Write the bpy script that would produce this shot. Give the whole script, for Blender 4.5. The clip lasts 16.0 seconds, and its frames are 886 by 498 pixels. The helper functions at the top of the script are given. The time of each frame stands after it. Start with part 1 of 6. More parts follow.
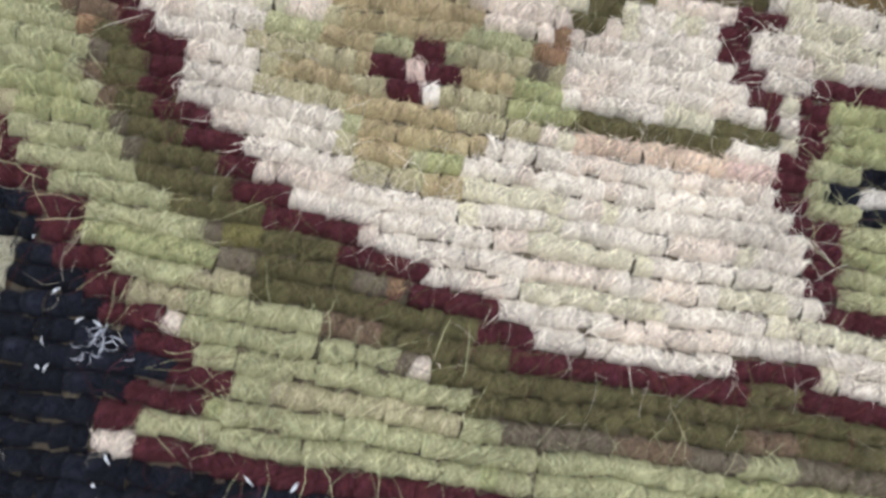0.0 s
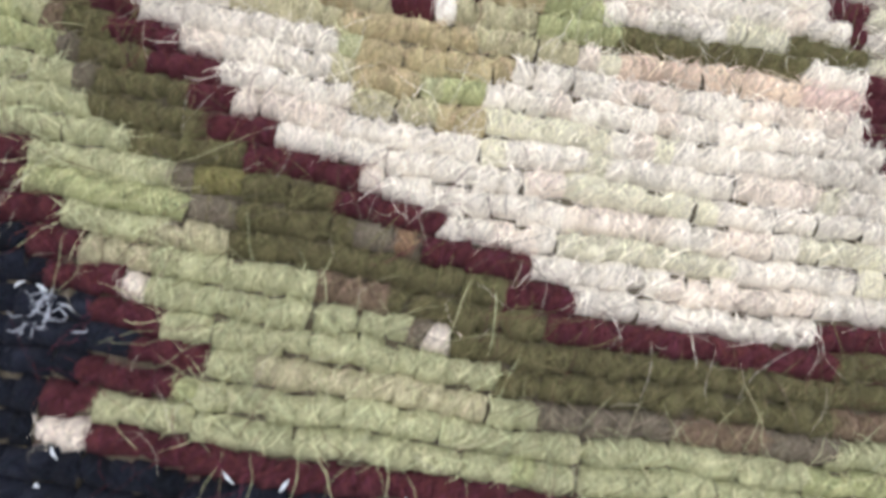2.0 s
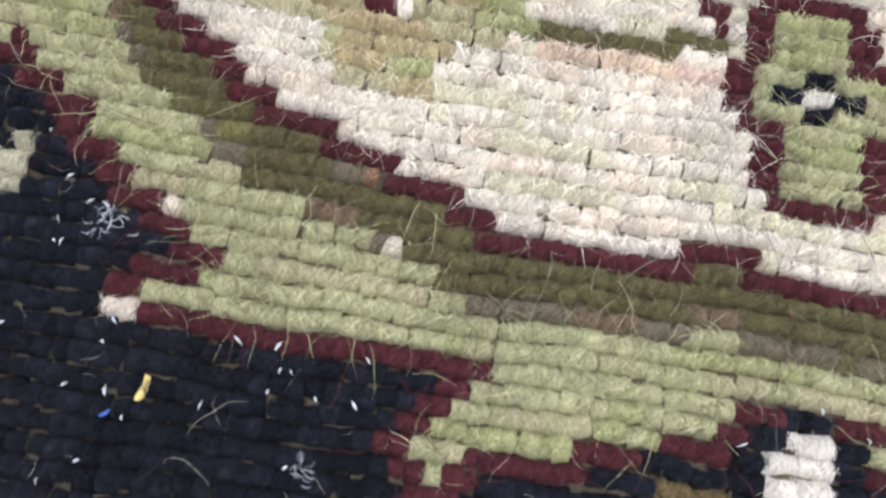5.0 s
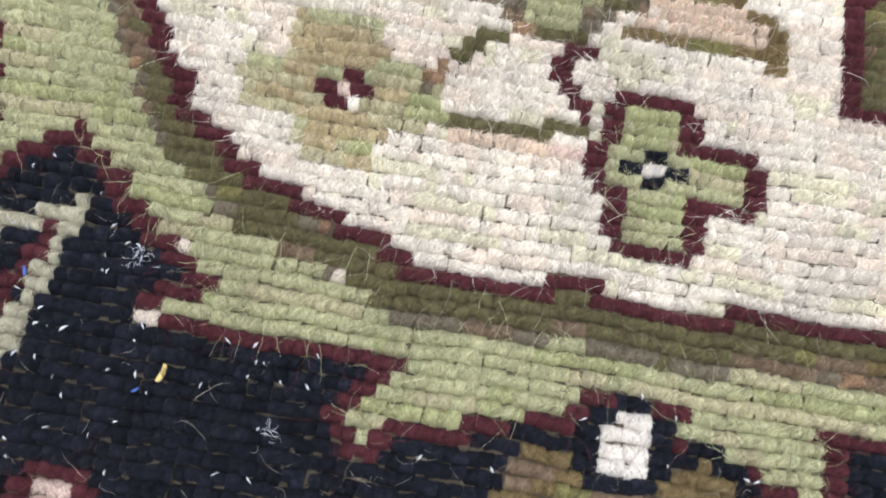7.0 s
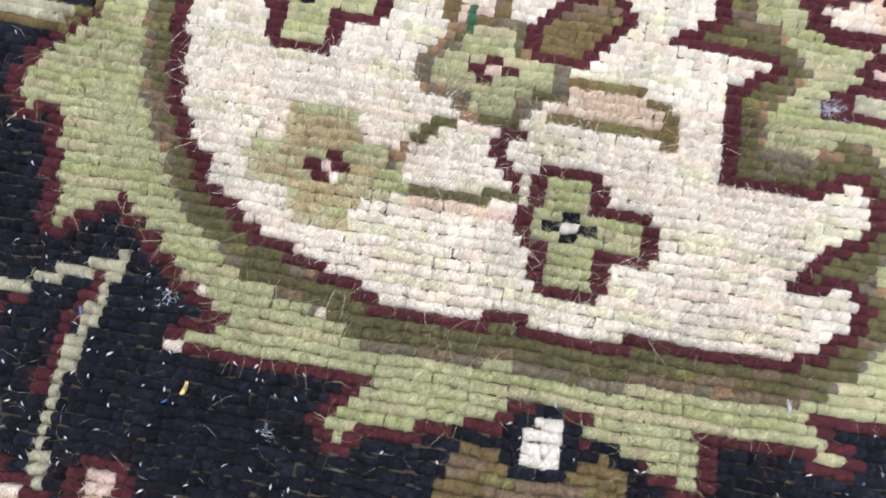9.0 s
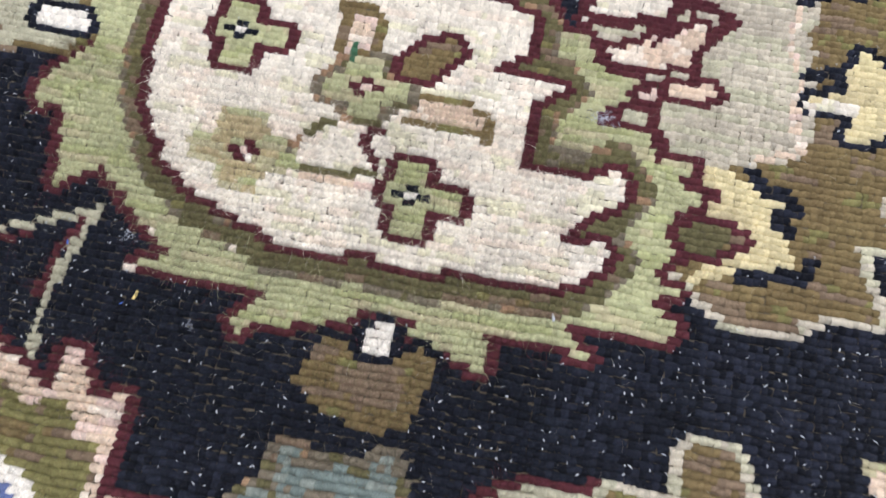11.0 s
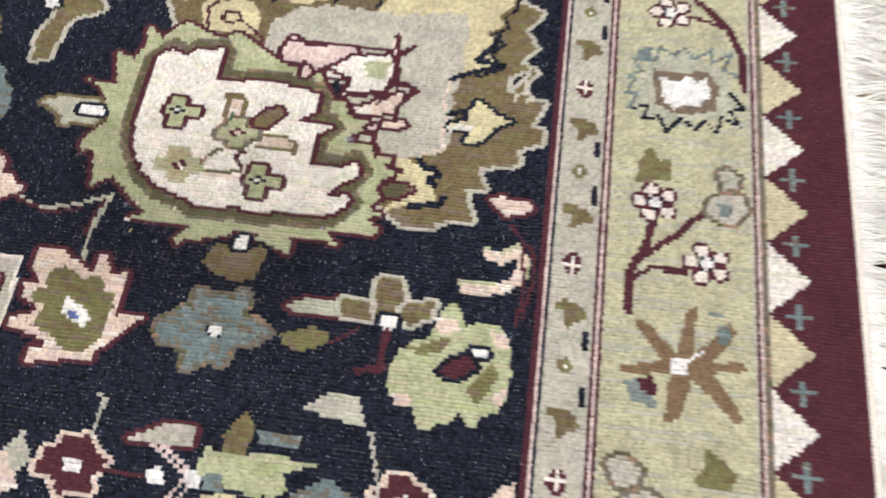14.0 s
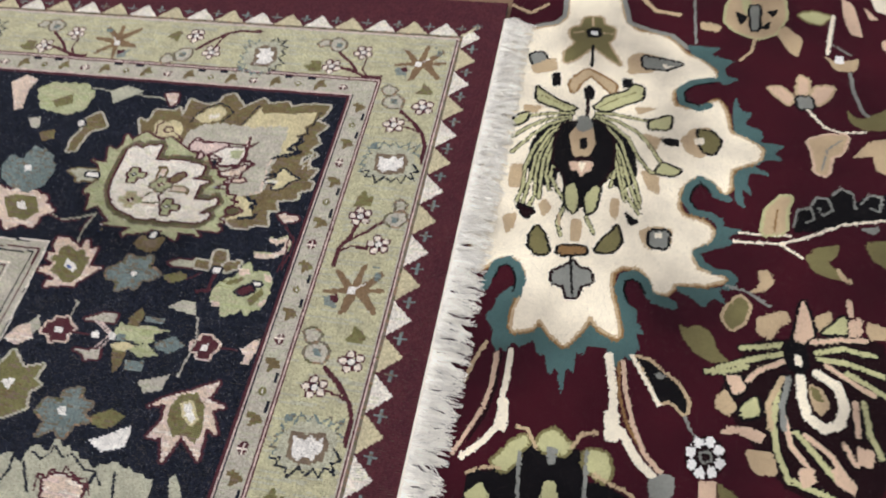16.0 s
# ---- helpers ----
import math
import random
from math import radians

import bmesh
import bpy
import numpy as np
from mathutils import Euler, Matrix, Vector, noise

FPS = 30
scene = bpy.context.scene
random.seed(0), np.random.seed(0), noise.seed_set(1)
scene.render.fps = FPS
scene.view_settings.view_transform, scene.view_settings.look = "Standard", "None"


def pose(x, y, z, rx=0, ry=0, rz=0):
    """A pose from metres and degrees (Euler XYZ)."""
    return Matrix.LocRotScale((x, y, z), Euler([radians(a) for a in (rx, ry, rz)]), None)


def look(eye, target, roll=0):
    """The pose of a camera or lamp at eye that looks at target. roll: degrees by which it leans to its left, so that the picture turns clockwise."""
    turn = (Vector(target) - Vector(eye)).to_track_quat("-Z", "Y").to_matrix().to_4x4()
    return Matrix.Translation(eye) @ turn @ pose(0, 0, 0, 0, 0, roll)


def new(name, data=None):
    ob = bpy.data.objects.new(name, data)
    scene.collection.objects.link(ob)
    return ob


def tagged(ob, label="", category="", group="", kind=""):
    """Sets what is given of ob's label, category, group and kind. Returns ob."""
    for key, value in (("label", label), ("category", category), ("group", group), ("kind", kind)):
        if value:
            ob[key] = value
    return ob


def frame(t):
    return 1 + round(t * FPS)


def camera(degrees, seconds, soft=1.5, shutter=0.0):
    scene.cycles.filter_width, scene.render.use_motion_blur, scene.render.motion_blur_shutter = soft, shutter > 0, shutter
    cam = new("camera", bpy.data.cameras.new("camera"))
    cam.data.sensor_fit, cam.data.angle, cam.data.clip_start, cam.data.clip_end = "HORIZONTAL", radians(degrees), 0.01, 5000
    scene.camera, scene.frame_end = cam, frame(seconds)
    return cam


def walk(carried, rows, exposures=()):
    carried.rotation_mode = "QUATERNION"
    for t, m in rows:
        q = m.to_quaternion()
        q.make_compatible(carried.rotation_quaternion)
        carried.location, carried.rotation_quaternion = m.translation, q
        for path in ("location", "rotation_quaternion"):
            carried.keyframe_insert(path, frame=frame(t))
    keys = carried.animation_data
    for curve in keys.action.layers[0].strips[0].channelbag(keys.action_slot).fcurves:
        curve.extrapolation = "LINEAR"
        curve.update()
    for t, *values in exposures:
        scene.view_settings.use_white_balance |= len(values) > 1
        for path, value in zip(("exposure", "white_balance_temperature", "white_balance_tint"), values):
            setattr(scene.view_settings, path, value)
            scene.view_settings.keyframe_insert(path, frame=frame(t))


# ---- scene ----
cam = camera(54, 16.0, soft=1.6, shutter=0.3)
cam.data.dof.use_dof = True
cam.data.dof.focus_distance, cam.data.dof.aperture_fstop = 0.24, 78
PATH = [
    (0, (-0.00168, -0.04161, 0.08506), (0.02360, 0.03420, -0.20410), 27.79),
    (0.5, (-0.00215, -0.04090, 0.07404), (0.01927, 0.03178, -0.21623), 25.40),
    (1, (-0.00123, -0.04016, 0.06898), (0.02157, 0.03078, -0.22161), 26.60),
    (1.5, (-0.00021, -0.04021, 0.06734), (0.02272, 0.03100, -0.22318), 26.47),
    (2, (-0.00014, -0.04047, 0.06936), (0.02055, 0.02780, -0.22203), 25.53),
    (2.5, (0.00190, -0.04061, 0.07110), (0.02407, 0.02841, -0.22000), 26.47),
    (3, (0.00285, -0.04278, 0.07460), (0.02435, 0.02754, -0.21625), 25.60),
    (3.5, (0.00443, -0.04120, 0.07717), (0.02377, 0.02858, -0.21396), 23.93),
    (4, (0.00439, -0.04428, 0.08056), (0.02398, 0.02609, -0.21041), 24.19),
    (6.5, (0.01611, -0.06343, 0.12016), (0.01725, 0.01686, -0.16889), 10.66),
    (7, (0.01940, -0.06141, 0.13114), (0.02195, 0.01992, -0.15761), 11.69),
    (7.5, (0.02039, -0.05879, 0.14096), (0.02209, 0.02198, -0.14796), 11.22),
    (8, (0.01957, -0.06072, 0.14845), (0.02031, 0.02451, -0.13918), 10.32),
    (8.5, (0.02565, -0.06185, 0.15218), (0.02438, 0.02451, -0.13512), 8.85),
    (9, (0.03018, -0.06703, 0.17010), (0.02518, 0.02189, -0.11638), 6.57),
    (9.5, (0.04541, -0.06914, 0.18557), (0.03845, 0.02597, -0.09887), 5.74),
    (10, (0.05835, -0.07238, 0.19922), (0.04548, 0.02507, -0.08422), 2.57),
    (12.5, (0.08987, -0.16858, 0.32720), (0.07539, -0.05107, 0.05155), 5.64),
    (13, (0.09261, -0.17793, 0.36610), (0.08137, -0.05807, 0.09132), 5.33),
    (13.5, (0.12713, -0.21015, 0.40357), (0.11171, -0.09116, 0.12862), 1.61),
    (14, (0.20778, -0.26790, 0.47670), (0.18955, -0.13802, 0.20689), -0.54),
    (14.5, (0.29498, -0.34384, 0.57732), (0.27024, -0.20160, 0.31434), -1.99),
    (15, (0.39029, -0.44373, 0.64753), (0.35324, -0.28858, 0.39345), -3.51),
    (15.5, (0.51990, -0.54064, 0.70771), (0.47246, -0.37370, 0.46301), -4.77),
    (16, (0.59396, -0.59361, 0.83240), (0.54099, -0.42688, 0.58869), -8.25),
]
EXPOSURES = [(0, 0.3), (1, 0.47), (4, 0.53), (9, 0.6), (12.5, 0.4), (13.5, 0.5), (14.5, 0.32), (15, 0.09), (15.5, 0.0), (16, 0.01)]
walk(cam, [(t, look(eye, target, roll)) for t, eye, target, roll in PATH], EXPOSURES)

# ---- light: a shop room, lit by four ceiling panels added out of view ----
world = bpy.data.worlds.new("world")
world.use_nodes = True
world.node_tree.nodes["Background"].inputs["Color"].default_value = (0.9, 0.95, 1.0, 1)
world.node_tree.nodes["Background"].inputs["Strength"].default_value = 0.05
scene.world = world
CEILING = 2.8
ADDED_PANELS = [(-0.9, 1.3), (1.3, 1.3), (-0.9, -1.5), (1.3, -1.5)]
for px, py in ADDED_PANELS:
    lamp = bpy.data.lights.new("added_panel_light", "AREA")
    lamp.shape, lamp.size, lamp.size_y = "RECTANGLE", 0.58, 1.18
    lamp.energy, lamp.color = 22, (0.94, 1.0, 1.15)
    new("added_panel_light", lamp).matrix_world = pose(px, py, CEILING - 0.06)


# ---- materials ----
def srgb(r, g, b):
    return tuple(((v / 255 + 0.055) / 1.055) ** 2.4 if v > 10 else v / 255 / 12.92 for v in (r, g, b)) + (1,)


def wool(name, rgb, plush=False, low=0.82, high=1.14, wild=False):
    """Dyed yarn: every knot has its own shade, fibres run across the row, the dye drifts slowly; plush has nap shading
    in its colour.
    """
    m = bpy.data.materials.new(name)
    m.use_nodes = True
    n, k = m.node_tree.nodes, m.node_tree.links
    b = n["Principled BSDF"]
    geo, info = n.new("ShaderNodeNewGeometry"), n.new("ShaderNodeObjectInfo")
    add, frac = n.new("ShaderNodeMath"), n.new("ShaderNodeMath")
    frac.operation = "FRACT"
    k.new(geo.outputs["Random Per Island"], add.inputs[0])
    k.new(info.outputs["Random"], add.inputs[1])
    k.new(add.outputs[0], frac.inputs[0])
    stretch = n.new("ShaderNodeVectorMath")
    stretch.operation = "MULTIPLY"
    stretch.inputs[1].default_value = (6000, 1500, 3000) if not plush else (2500, 2500, 2500)
    k.new(geo.outputs["Position"], stretch.inputs[0])
    fibre, drift = n.new("ShaderNodeTexNoise"), n.new("ShaderNodeTexNoise")
    fibre.inputs["Scale"].default_value, fibre.inputs["Detail"].default_value = 1.0, 3
    drift.inputs["Scale"].default_value, drift.inputs["Detail"].default_value = 45 if not plush else 7, 3
    k.new(stretch.outputs[0], fibre.inputs["Vector"])
    k.new(geo.outputs["Position"], drift.inputs["Vector"])
    shade = n.new("ShaderNodeMapRange")
    shade.inputs["To Min"].default_value, shade.inputs["To Max"].default_value = (low, high) if not plush else (0.92, 1.08)
    k.new(frac.outputs[0], shade.inputs["Value"])
    grain = n.new("ShaderNodeMapRange")
    grain.inputs["From Min"].default_value, grain.inputs["From Max"].default_value = 0.3, 0.7
    grain.inputs["To Min"].default_value, grain.inputs["To Max"].default_value = 0.78, 1.2
    k.new(fibre.outputs["Fac"], grain.inputs["Value"])
    # Slow dye drift; on plush wider, painting the nap's lit and shaded patches.
    dye_nap_shade = n.new("ShaderNodeMapRange")
    dye_nap_shade.inputs["From Min"].default_value, dye_nap_shade.inputs["From Max"].default_value = 0.3, 0.7
    dye_nap_shade.inputs["To Min"].default_value, dye_nap_shade.inputs["To Max"].default_value = (0.88, 1.1) if not plush else (0.55, 1.35)
    k.new(drift.outputs["Fac"], dye_nap_shade.inputs["Value"])
    m1, m2 = n.new("ShaderNodeMath"), n.new("ShaderNodeMath")
    m1.operation = m2.operation = "MULTIPLY"
    k.new(shade.outputs[0], m1.inputs[0])
    k.new(grain.outputs[0], m1.inputs[1])
    k.new(m1.outputs[0], m2.inputs[0])
    k.new(dye_nap_shade.outputs[0], m2.inputs[1])
    hue = n.new("ShaderNodeHueSaturation")
    turn = n.new("ShaderNodeMapRange")
    turn.inputs["To Min"].default_value, turn.inputs["To Max"].default_value = 0.488, 0.512
    if wild:
        other, again = n.new("ShaderNodeMath"), n.new("ShaderNodeMath")
        other.operation, again.operation = "MULTIPLY", "FRACT"
        other.inputs[1].default_value = 17.3
        k.new(frac.outputs[0], other.inputs[0])
        k.new(other.outputs[0], again.inputs[0])
        k.new(again.outputs[0], turn.inputs["Value"])
        turn.inputs["To Min"].default_value, turn.inputs["To Max"].default_value = 0.47, 0.53
    else:
        k.new(drift.outputs["Fac"], turn.inputs["Value"])
    k.new(turn.outputs[0], hue.inputs["Hue"])
    hue.inputs["Color"].default_value = srgb(*rgb)
    hue.inputs["Saturation"].default_value = 0.82 if not plush else 0.98
    k.new(m2.outputs[0], hue.inputs["Value"])
    k.new(hue.outputs[0], b.inputs["Base Color"])
    bump = n.new("ShaderNodeBump")
    bump.inputs["Strength"].default_value, bump.inputs["Distance"].default_value = 0.8, 0.0004
    k.new(fibre.outputs["Fac"], bump.inputs["Height"])
    k.new(bump.outputs[0], b.inputs["Normal"])
    b.inputs["Roughness"].default_value = 0.92
    b.inputs["Specular IOR Level"].default_value = 0.12
    b.inputs["Sheen Weight"].default_value = 0.03
    return m


def plain(name, rgb, rough=0.7, scale=30, depth=0.12, bump_m=0.0):
    """Paint, cotton, boards: one colour with grain and stains."""
    m = bpy.data.materials.new(name)
    m.use_nodes = True
    n, k = m.node_tree.nodes, m.node_tree.links
    b = n["Principled BSDF"]
    noise_a = n.new("ShaderNodeTexNoise")
    geo = n.new("ShaderNodeNewGeometry")
    noise_a.inputs["Scale"].default_value, noise_a.inputs["Detail"].default_value = scale, 6
    k.new(geo.outputs["Position"], noise_a.inputs["Vector"])
    r = n.new("ShaderNodeMapRange")
    r.inputs["From Min"].default_value, r.inputs["From Max"].default_value = 0.3, 0.7
    r.inputs["To Min"].default_value, r.inputs["To Max"].default_value = 1 - depth, 1 + depth
    k.new(noise_a.outputs["Fac"], r.inputs["Value"])
    hue = n.new("ShaderNodeHueSaturation")
    hue.inputs["Color"].default_value = srgb(*rgb)
    k.new(r.outputs[0], hue.inputs["Value"])
    k.new(hue.outputs[0], b.inputs["Base Color"])
    b.inputs["Roughness"].default_value = rough
    if bump_m:
        bump = n.new("ShaderNodeBump")
        bump.inputs["Distance"].default_value = bump_m
        k.new(noise_a.outputs["Fac"], bump.inputs["Height"])
        k.new(bump.outputs[0], b.inputs["Normal"])
    return m


DYES = {
    "navy": (25, 29, 42), "green": (186, 187, 138), "ivory": (236, 227, 211), "maroon": (88, 28, 40),
    "olive": (106, 100, 62), "grey": (124, 113, 94), "bronze": (124, 104, 60), "sand": (212, 196, 144),
    "greige": (196, 186, 166), "peach": (222, 196, 170), "moss": (192, 184, 142), "khaki": (186, 168, 122),
    "white": (238, 231, 220), "tea": (60, 110, 80), "pink": (222, 194, 180), "sagegrey": (190, 186, 158),
    "brown": (130, 108, 84), "moss2": (128, 122, 66), "blue": (84, 104, 160), "steel": (118, 134, 130),
    "grey2": (198, 191, 147), "bronze2": (136, 104, 66), "ivory_b": (236, 221, 203), "ivory_c": (226, 220, 190),
    "khaki_b": (208, 194, 150), "steel_b": (136, 146, 138), "green_b": (176, 180, 122), "tanbrown": (158, 122, 86),
}
DYES2 = {
    "ivory2": (237, 225, 201), "tan": (186, 162, 128), "maroonb": (28, 8, 13), "teal": (74, 100, 98),
    "maroon2": (59, 13, 25), "dark": (13, 10, 13), "sage2": (182, 178, 132), "olive2": (118, 110, 72),
    "white2": (240, 236, 230), "pinkb": (206, 176, 150), "greyb": (134, 134, 126), "bronze2": (136, 104, 66),
}
YARN = list(DYES)
# Navy's wide tone range puts sheen highlights into the knots' colour.
WOOL = [wool("wool_" + c, DYES[c], low=0.45 if c == "navy" else 0.8, high=1.8 if c == "navy" else 1.15) for c in YARN]
# Fibre tones spread wide, painting in small highlights and dark spots.
FUZZ = [wool("fuzz_" + c, DYES[c], low=0.42, high=1.6, wild=True) for c in YARN]
YARN2 = list(DYES2)
WOOL2 = [wool("pile_" + c, DYES2[c], plush=True) for c in YARN2]
COTTON = plain("cotton_warp", (236, 226, 210), 0.9, 1500, 0.15, 0.0002)
STRAND = wool("cotton_strand", (248, 241, 226), low=0.88, high=1.16)
BACKING = plain("backing", (104, 95, 80), 0.95, 800, 0.2)
HAIR = plain("loose_wool", (206, 200, 184), 0.8, 200, 0.2)
HAIR_DARK = plain("loose_dark_wool", (96, 86, 78), 0.8, 200, 0.2)
PAINT = plain("wall_paint", (236, 234, 228), 0.8, 3, 0.04)
FLOORING = plain("floor_boards", (120, 92, 66), 0.5, 12, 0.2, 0.0005)

# ---- knot charts: one cell is one knot ----
KX, KY = 0.0019, 0.0024


class Pen:
    """Lays colours into a chart, in knots from the flower at the world's origin."""

    def __init__(self, chart, names, col, row, ox=0.0, oy=0.0, top=False, fine=1.0):
        self.fine, self.kx, self.ky = fine, KX / fine, KY / fine
        self.chart, self.names, self.col, self.row, self.ox, self.oy, self.top = chart, names, col, row, ox, oy, top
        j, i = np.mgrid[0:chart.shape[0], 0:chart.shape[1]]
        self.u, self.v = i + col, j + row

    def at(self, ox, oy, top=False):
        return Pen(self.chart, self.names, self.col, self.row, ox, oy, top)

    def place(self, pts):
        if self.top:
            pts = [(-y * KY / KX, x * KX / KY) for x, y in pts]
        return [((x + self.ox) * self.fine, (y + self.oy) * self.fine) for x, y in pts]

    def window(self, pts, more):
        xs, ys = [p[0] for p in pts], [p[1] for p in pts]
        h, w = self.chart.shape
        a, b = max(0, int(min(xs)) - more - self.col), min(w, int(max(xs)) + more + 2 - self.col)
        c, d = max(0, int(min(ys)) - more - self.row), min(h, int(max(ys)) + more + 2 - self.row)
        return slice(c, max(c, d)), slice(a, max(a, b))

    def fill(self, colour, pts, *rims, jag=0.0):
        pts = self.place(pts)
        if jag:
            rough = []
            for (a, b), (c, d) in zip(pts, pts[1:] + pts[:1]):
                far = math.hypot(c - a, d - b)
                cuts = max(1, round(far / 3.5))
                for k in range(cuts):
                    side = jag * (1 if k % 2 else -0.4) if k else 0
                    rough.append((a + (c - a) * k / cuts - (d - b) / far * side, b + (d - b) * k / cuts + (c - a) / far * side))
            pts = rough
        if self.fine > 1:
            rims = [(name, 2 * wide) for name, wide in rims]
            pts = [(a + (c - a) * w, b + (d - b) * w) for (a, b), (c, d) in zip(pts, pts[1:] + pts[:1]) for w in (0.14, 0.86)]
        win = self.window(pts, 2 + sum(r[1] for r in rims))
        u, v = self.u[win], self.v[win]
        if u.size == 0:
            return
        inside = np.zeros(u.shape, bool)
        for (x0, y0), (x1, y1) in zip(pts, pts[1:] + pts[:1]):
            if y0 != y1:
                inside ^= ((y0 > v) != (y1 > v)) & (u < (x1 - x0) * (v - y0) / (y1 - y0) + x0)
        part_of = self.chart[win]
        area = inside
        for order, (name, wide) in enumerate(rims):
            for step in range(wide):
                grown = area.copy()
                grown[1:] |= area[:-1]
                grown[:-1] |= area[1:]
                grown[:, 1:] |= area[:, :-1]
                grown[:, :-1] |= area[:, 1:]
                if order == 0 and step % 2 == 0:
                    side = grown.copy()
                    grown[:, 1:] |= side[:, :-1]
                    grown[:, :-1] |= side[:, 1:]
                part_of[grown & ~area] = self.names.index(name)
                area = grown
        part_of[inside] = self.names.index(colour)

    def line(self, colour, wide, pts):
        pts = self.place(pts)
        win = self.window(pts, int(wide * self.fine) + 2)
        u, v = self.u[win] * self.kx, self.v[win] * self.ky
        near = np.full(u.shape, 9.0)
        for (x0, y0), (x1, y1) in zip(pts, pts[1:]):
            x0, y0, x1, y1 = x0 * self.kx, y0 * self.ky, x1 * self.kx, y1 * self.ky
            dx, dy = x1 - x0, y1 - y0
            s = np.clip(((u - x0) * dx + (v - y0) * dy) / max(dx * dx + dy * dy, 1e-12), 0, 1)
            near = np.minimum(near, np.hypot(u - x0 - s * dx, v - y0 - s * dy))
        self.chart[win][near < wide * 0.00112] = self.names.index(colour)


COL0, COL1, ROW0, ROW1 = -206, 224, -170, 176
chart = np.zeros((ROW1 - ROW0, COL1 - COL0), np.int32)
p = Pen(chart, YARN, COL0, ROW0)
FINE = 1.5
COL2, COL3, ROW2, ROW3 = 341, 768, -252, 308
chart2 = np.full((ROW3 - ROW2, COL3 - COL2), YARN2.index("maroon2"), np.int32)
q = Pen(chart2, YARN2, COL2, ROW2, fine=FINE)

# -- chart --
# rug one, field
BRONZE_1 = [(-15.1, 43.8), (-23.1, 57.5), (-15.6, 55.5), (-13.8, 65.2), (-0.1, 65.1), (3, 68.1), (7.9, 61.7), (8.7, 75.5), (19.3, 72.4), (29.9, 73.3), (33.2, 80.6), (39.4, 82.6), (50, 73.8), (45.9, 69.4), (63.1, 80.6), (68.1, 76.9), (82.2, 79.6), (85.7, 75.8), (97, 78.8), (114, 79.8), (111.7, 70.9), (107.2, 67.1), (116.8, 64), (110.9, 57), (115.3, 51.1), (110.1, 45.2), (117, 41.9), (109.8, 36.4)]
BRONZE_2 = [(109.4, 29.9), (115.7, 44.1), (106.3, 40.2), (106.1, 34.3), (114.2, 34.5), (113.7, 31.9), (120.3, 32.5), (118.5, 29), (116.1, 23.6), (120.7, 23.2), (120.3, 18.9), (112, 16.2), (114.2, 11.4), (100.2, 9.4), (101.2, 5.6), (103.4, 2.6), (96.5, 2.4), (100.6, -7.1), (88.4, -8.3), (88.1, -10.4), (78.2, -10.1), (74.8, -8.6), (68.5, -4.3), (67.4, 9.1), (56.4, 32), (43.9, 44.3), (18.6, 41.9), (0.9, 40.2)]
p.fill("bronze", BRONZE_1 + BRONZE_2, ("greige", 1))
p.fill("sand", [(55.6, 58.3), (63.5, 73.7), (67.4, 68.7), (73.6, 70.6), (89.4, 70.7), (106, 73.6), (105, 65), (100.6, 61.2), (103.1, 57.6), (96.8, 54.4), (102.4, 51.9), (98.3, 47.5), (103.1, 42.5), (93.6, 39.6), (88.1, 36.2), (78.5, 50.1)])
p.line("navy", 1, [(108.6, 73.3), (106.9, 64.4), (102.5, 60.6), (104.5, 57.2), (98.7, 54.1), (103.8, 51.5), (99.6, 47.1), (104.4, 42.1), (95.1, 38.8)])
p.line("navy", 1, [(16, 57.7), (18.5, 64.9), (22.9, 69.7), (31.5, 74.3), (39.4, 72.3), (44.5, 67.9), (39.1, 60.4)])
p.line("navy", 1, [(55.1, 60.3), (61.9, 74.9)])
p.fill("sand", [(17.5, 61.3), (24.5, 68.7), (32.9, 72.2), (39.8, 67.4), (38.5, 62.5), (26.4, 58.7)], jag=1.0)
p.fill("ivory", [(27.7, 64.7), (34.7, 66.4), (36.1, 63.3), (28.7, 61.5)])
p.fill("sand", [(-8.9, 50.9), (-8.2, 57.5), (-0.9, 56.1), (5, 58.3), (12.4, 54.2), (13.3, 46), (-3.7, 45.4)], jag=1.0)
p.line("maroon", 1, [(-1, 49.8), (0.2, 53), (4.8, 52.9), (6.5, 50.2), (3, 48.9), (-0.5, 49.8)])
p.line("maroon", 1, [(-3.8, 56.6), (-6.8, 53.7), (-5.3, 46.8)])
p.line("maroon", 1, [(8.8, 49.1), (16.5, 44.2), (14.8, 41.5)])
p.fill("greige", [(18.2, 39.3), (17.4, 49.4), (24.6, 55.9), (39.6, 58.9), (55.6, 58.3), (66.2, 58), (88.9, 61.4), (90, 56.3), (89.7, 46.2), (89.6, 37.5), (87.7, 32.5), (89.5, 19.8), (87.5, 12.8), (68.8, 9.6), (63.1, 12.6), (47.5, 32.2), (28.6, 35.3)], jag=1.0)
p.fill("greige", [(67.3, 32.8), (84.5, 42.8), (86.5, 37.8), (85, 33.5), (87.5, 18.8), (86.2, 13.8), (81.3, 11.1), (66.8, 8.4), (63.8, 14.4), (70.6, 29.5)])
p.line("peach", 1, [(86.3, 36.4), (84.8, 29.6), (86.7, 24.9), (86.4, 17.4), (88.1, 14.1), (81.2, 11.7)])
p.fill("sand", [(96.9, 30.4), (100.4, 29.4), (104.6, 26.4), (110, 25.5), (103.7, 21.9), (101.9, 19.1), (98.9, 17.1), (94.7, 16.6), (95.2, 20.3), (88.7, 20), (88.4, 22.1), (94.2, 23.8), (94.6, 26.4)], ("navy", 1))
p.line("ivory", 2, [(88.6, 20.9), (95.8, 21.6)])
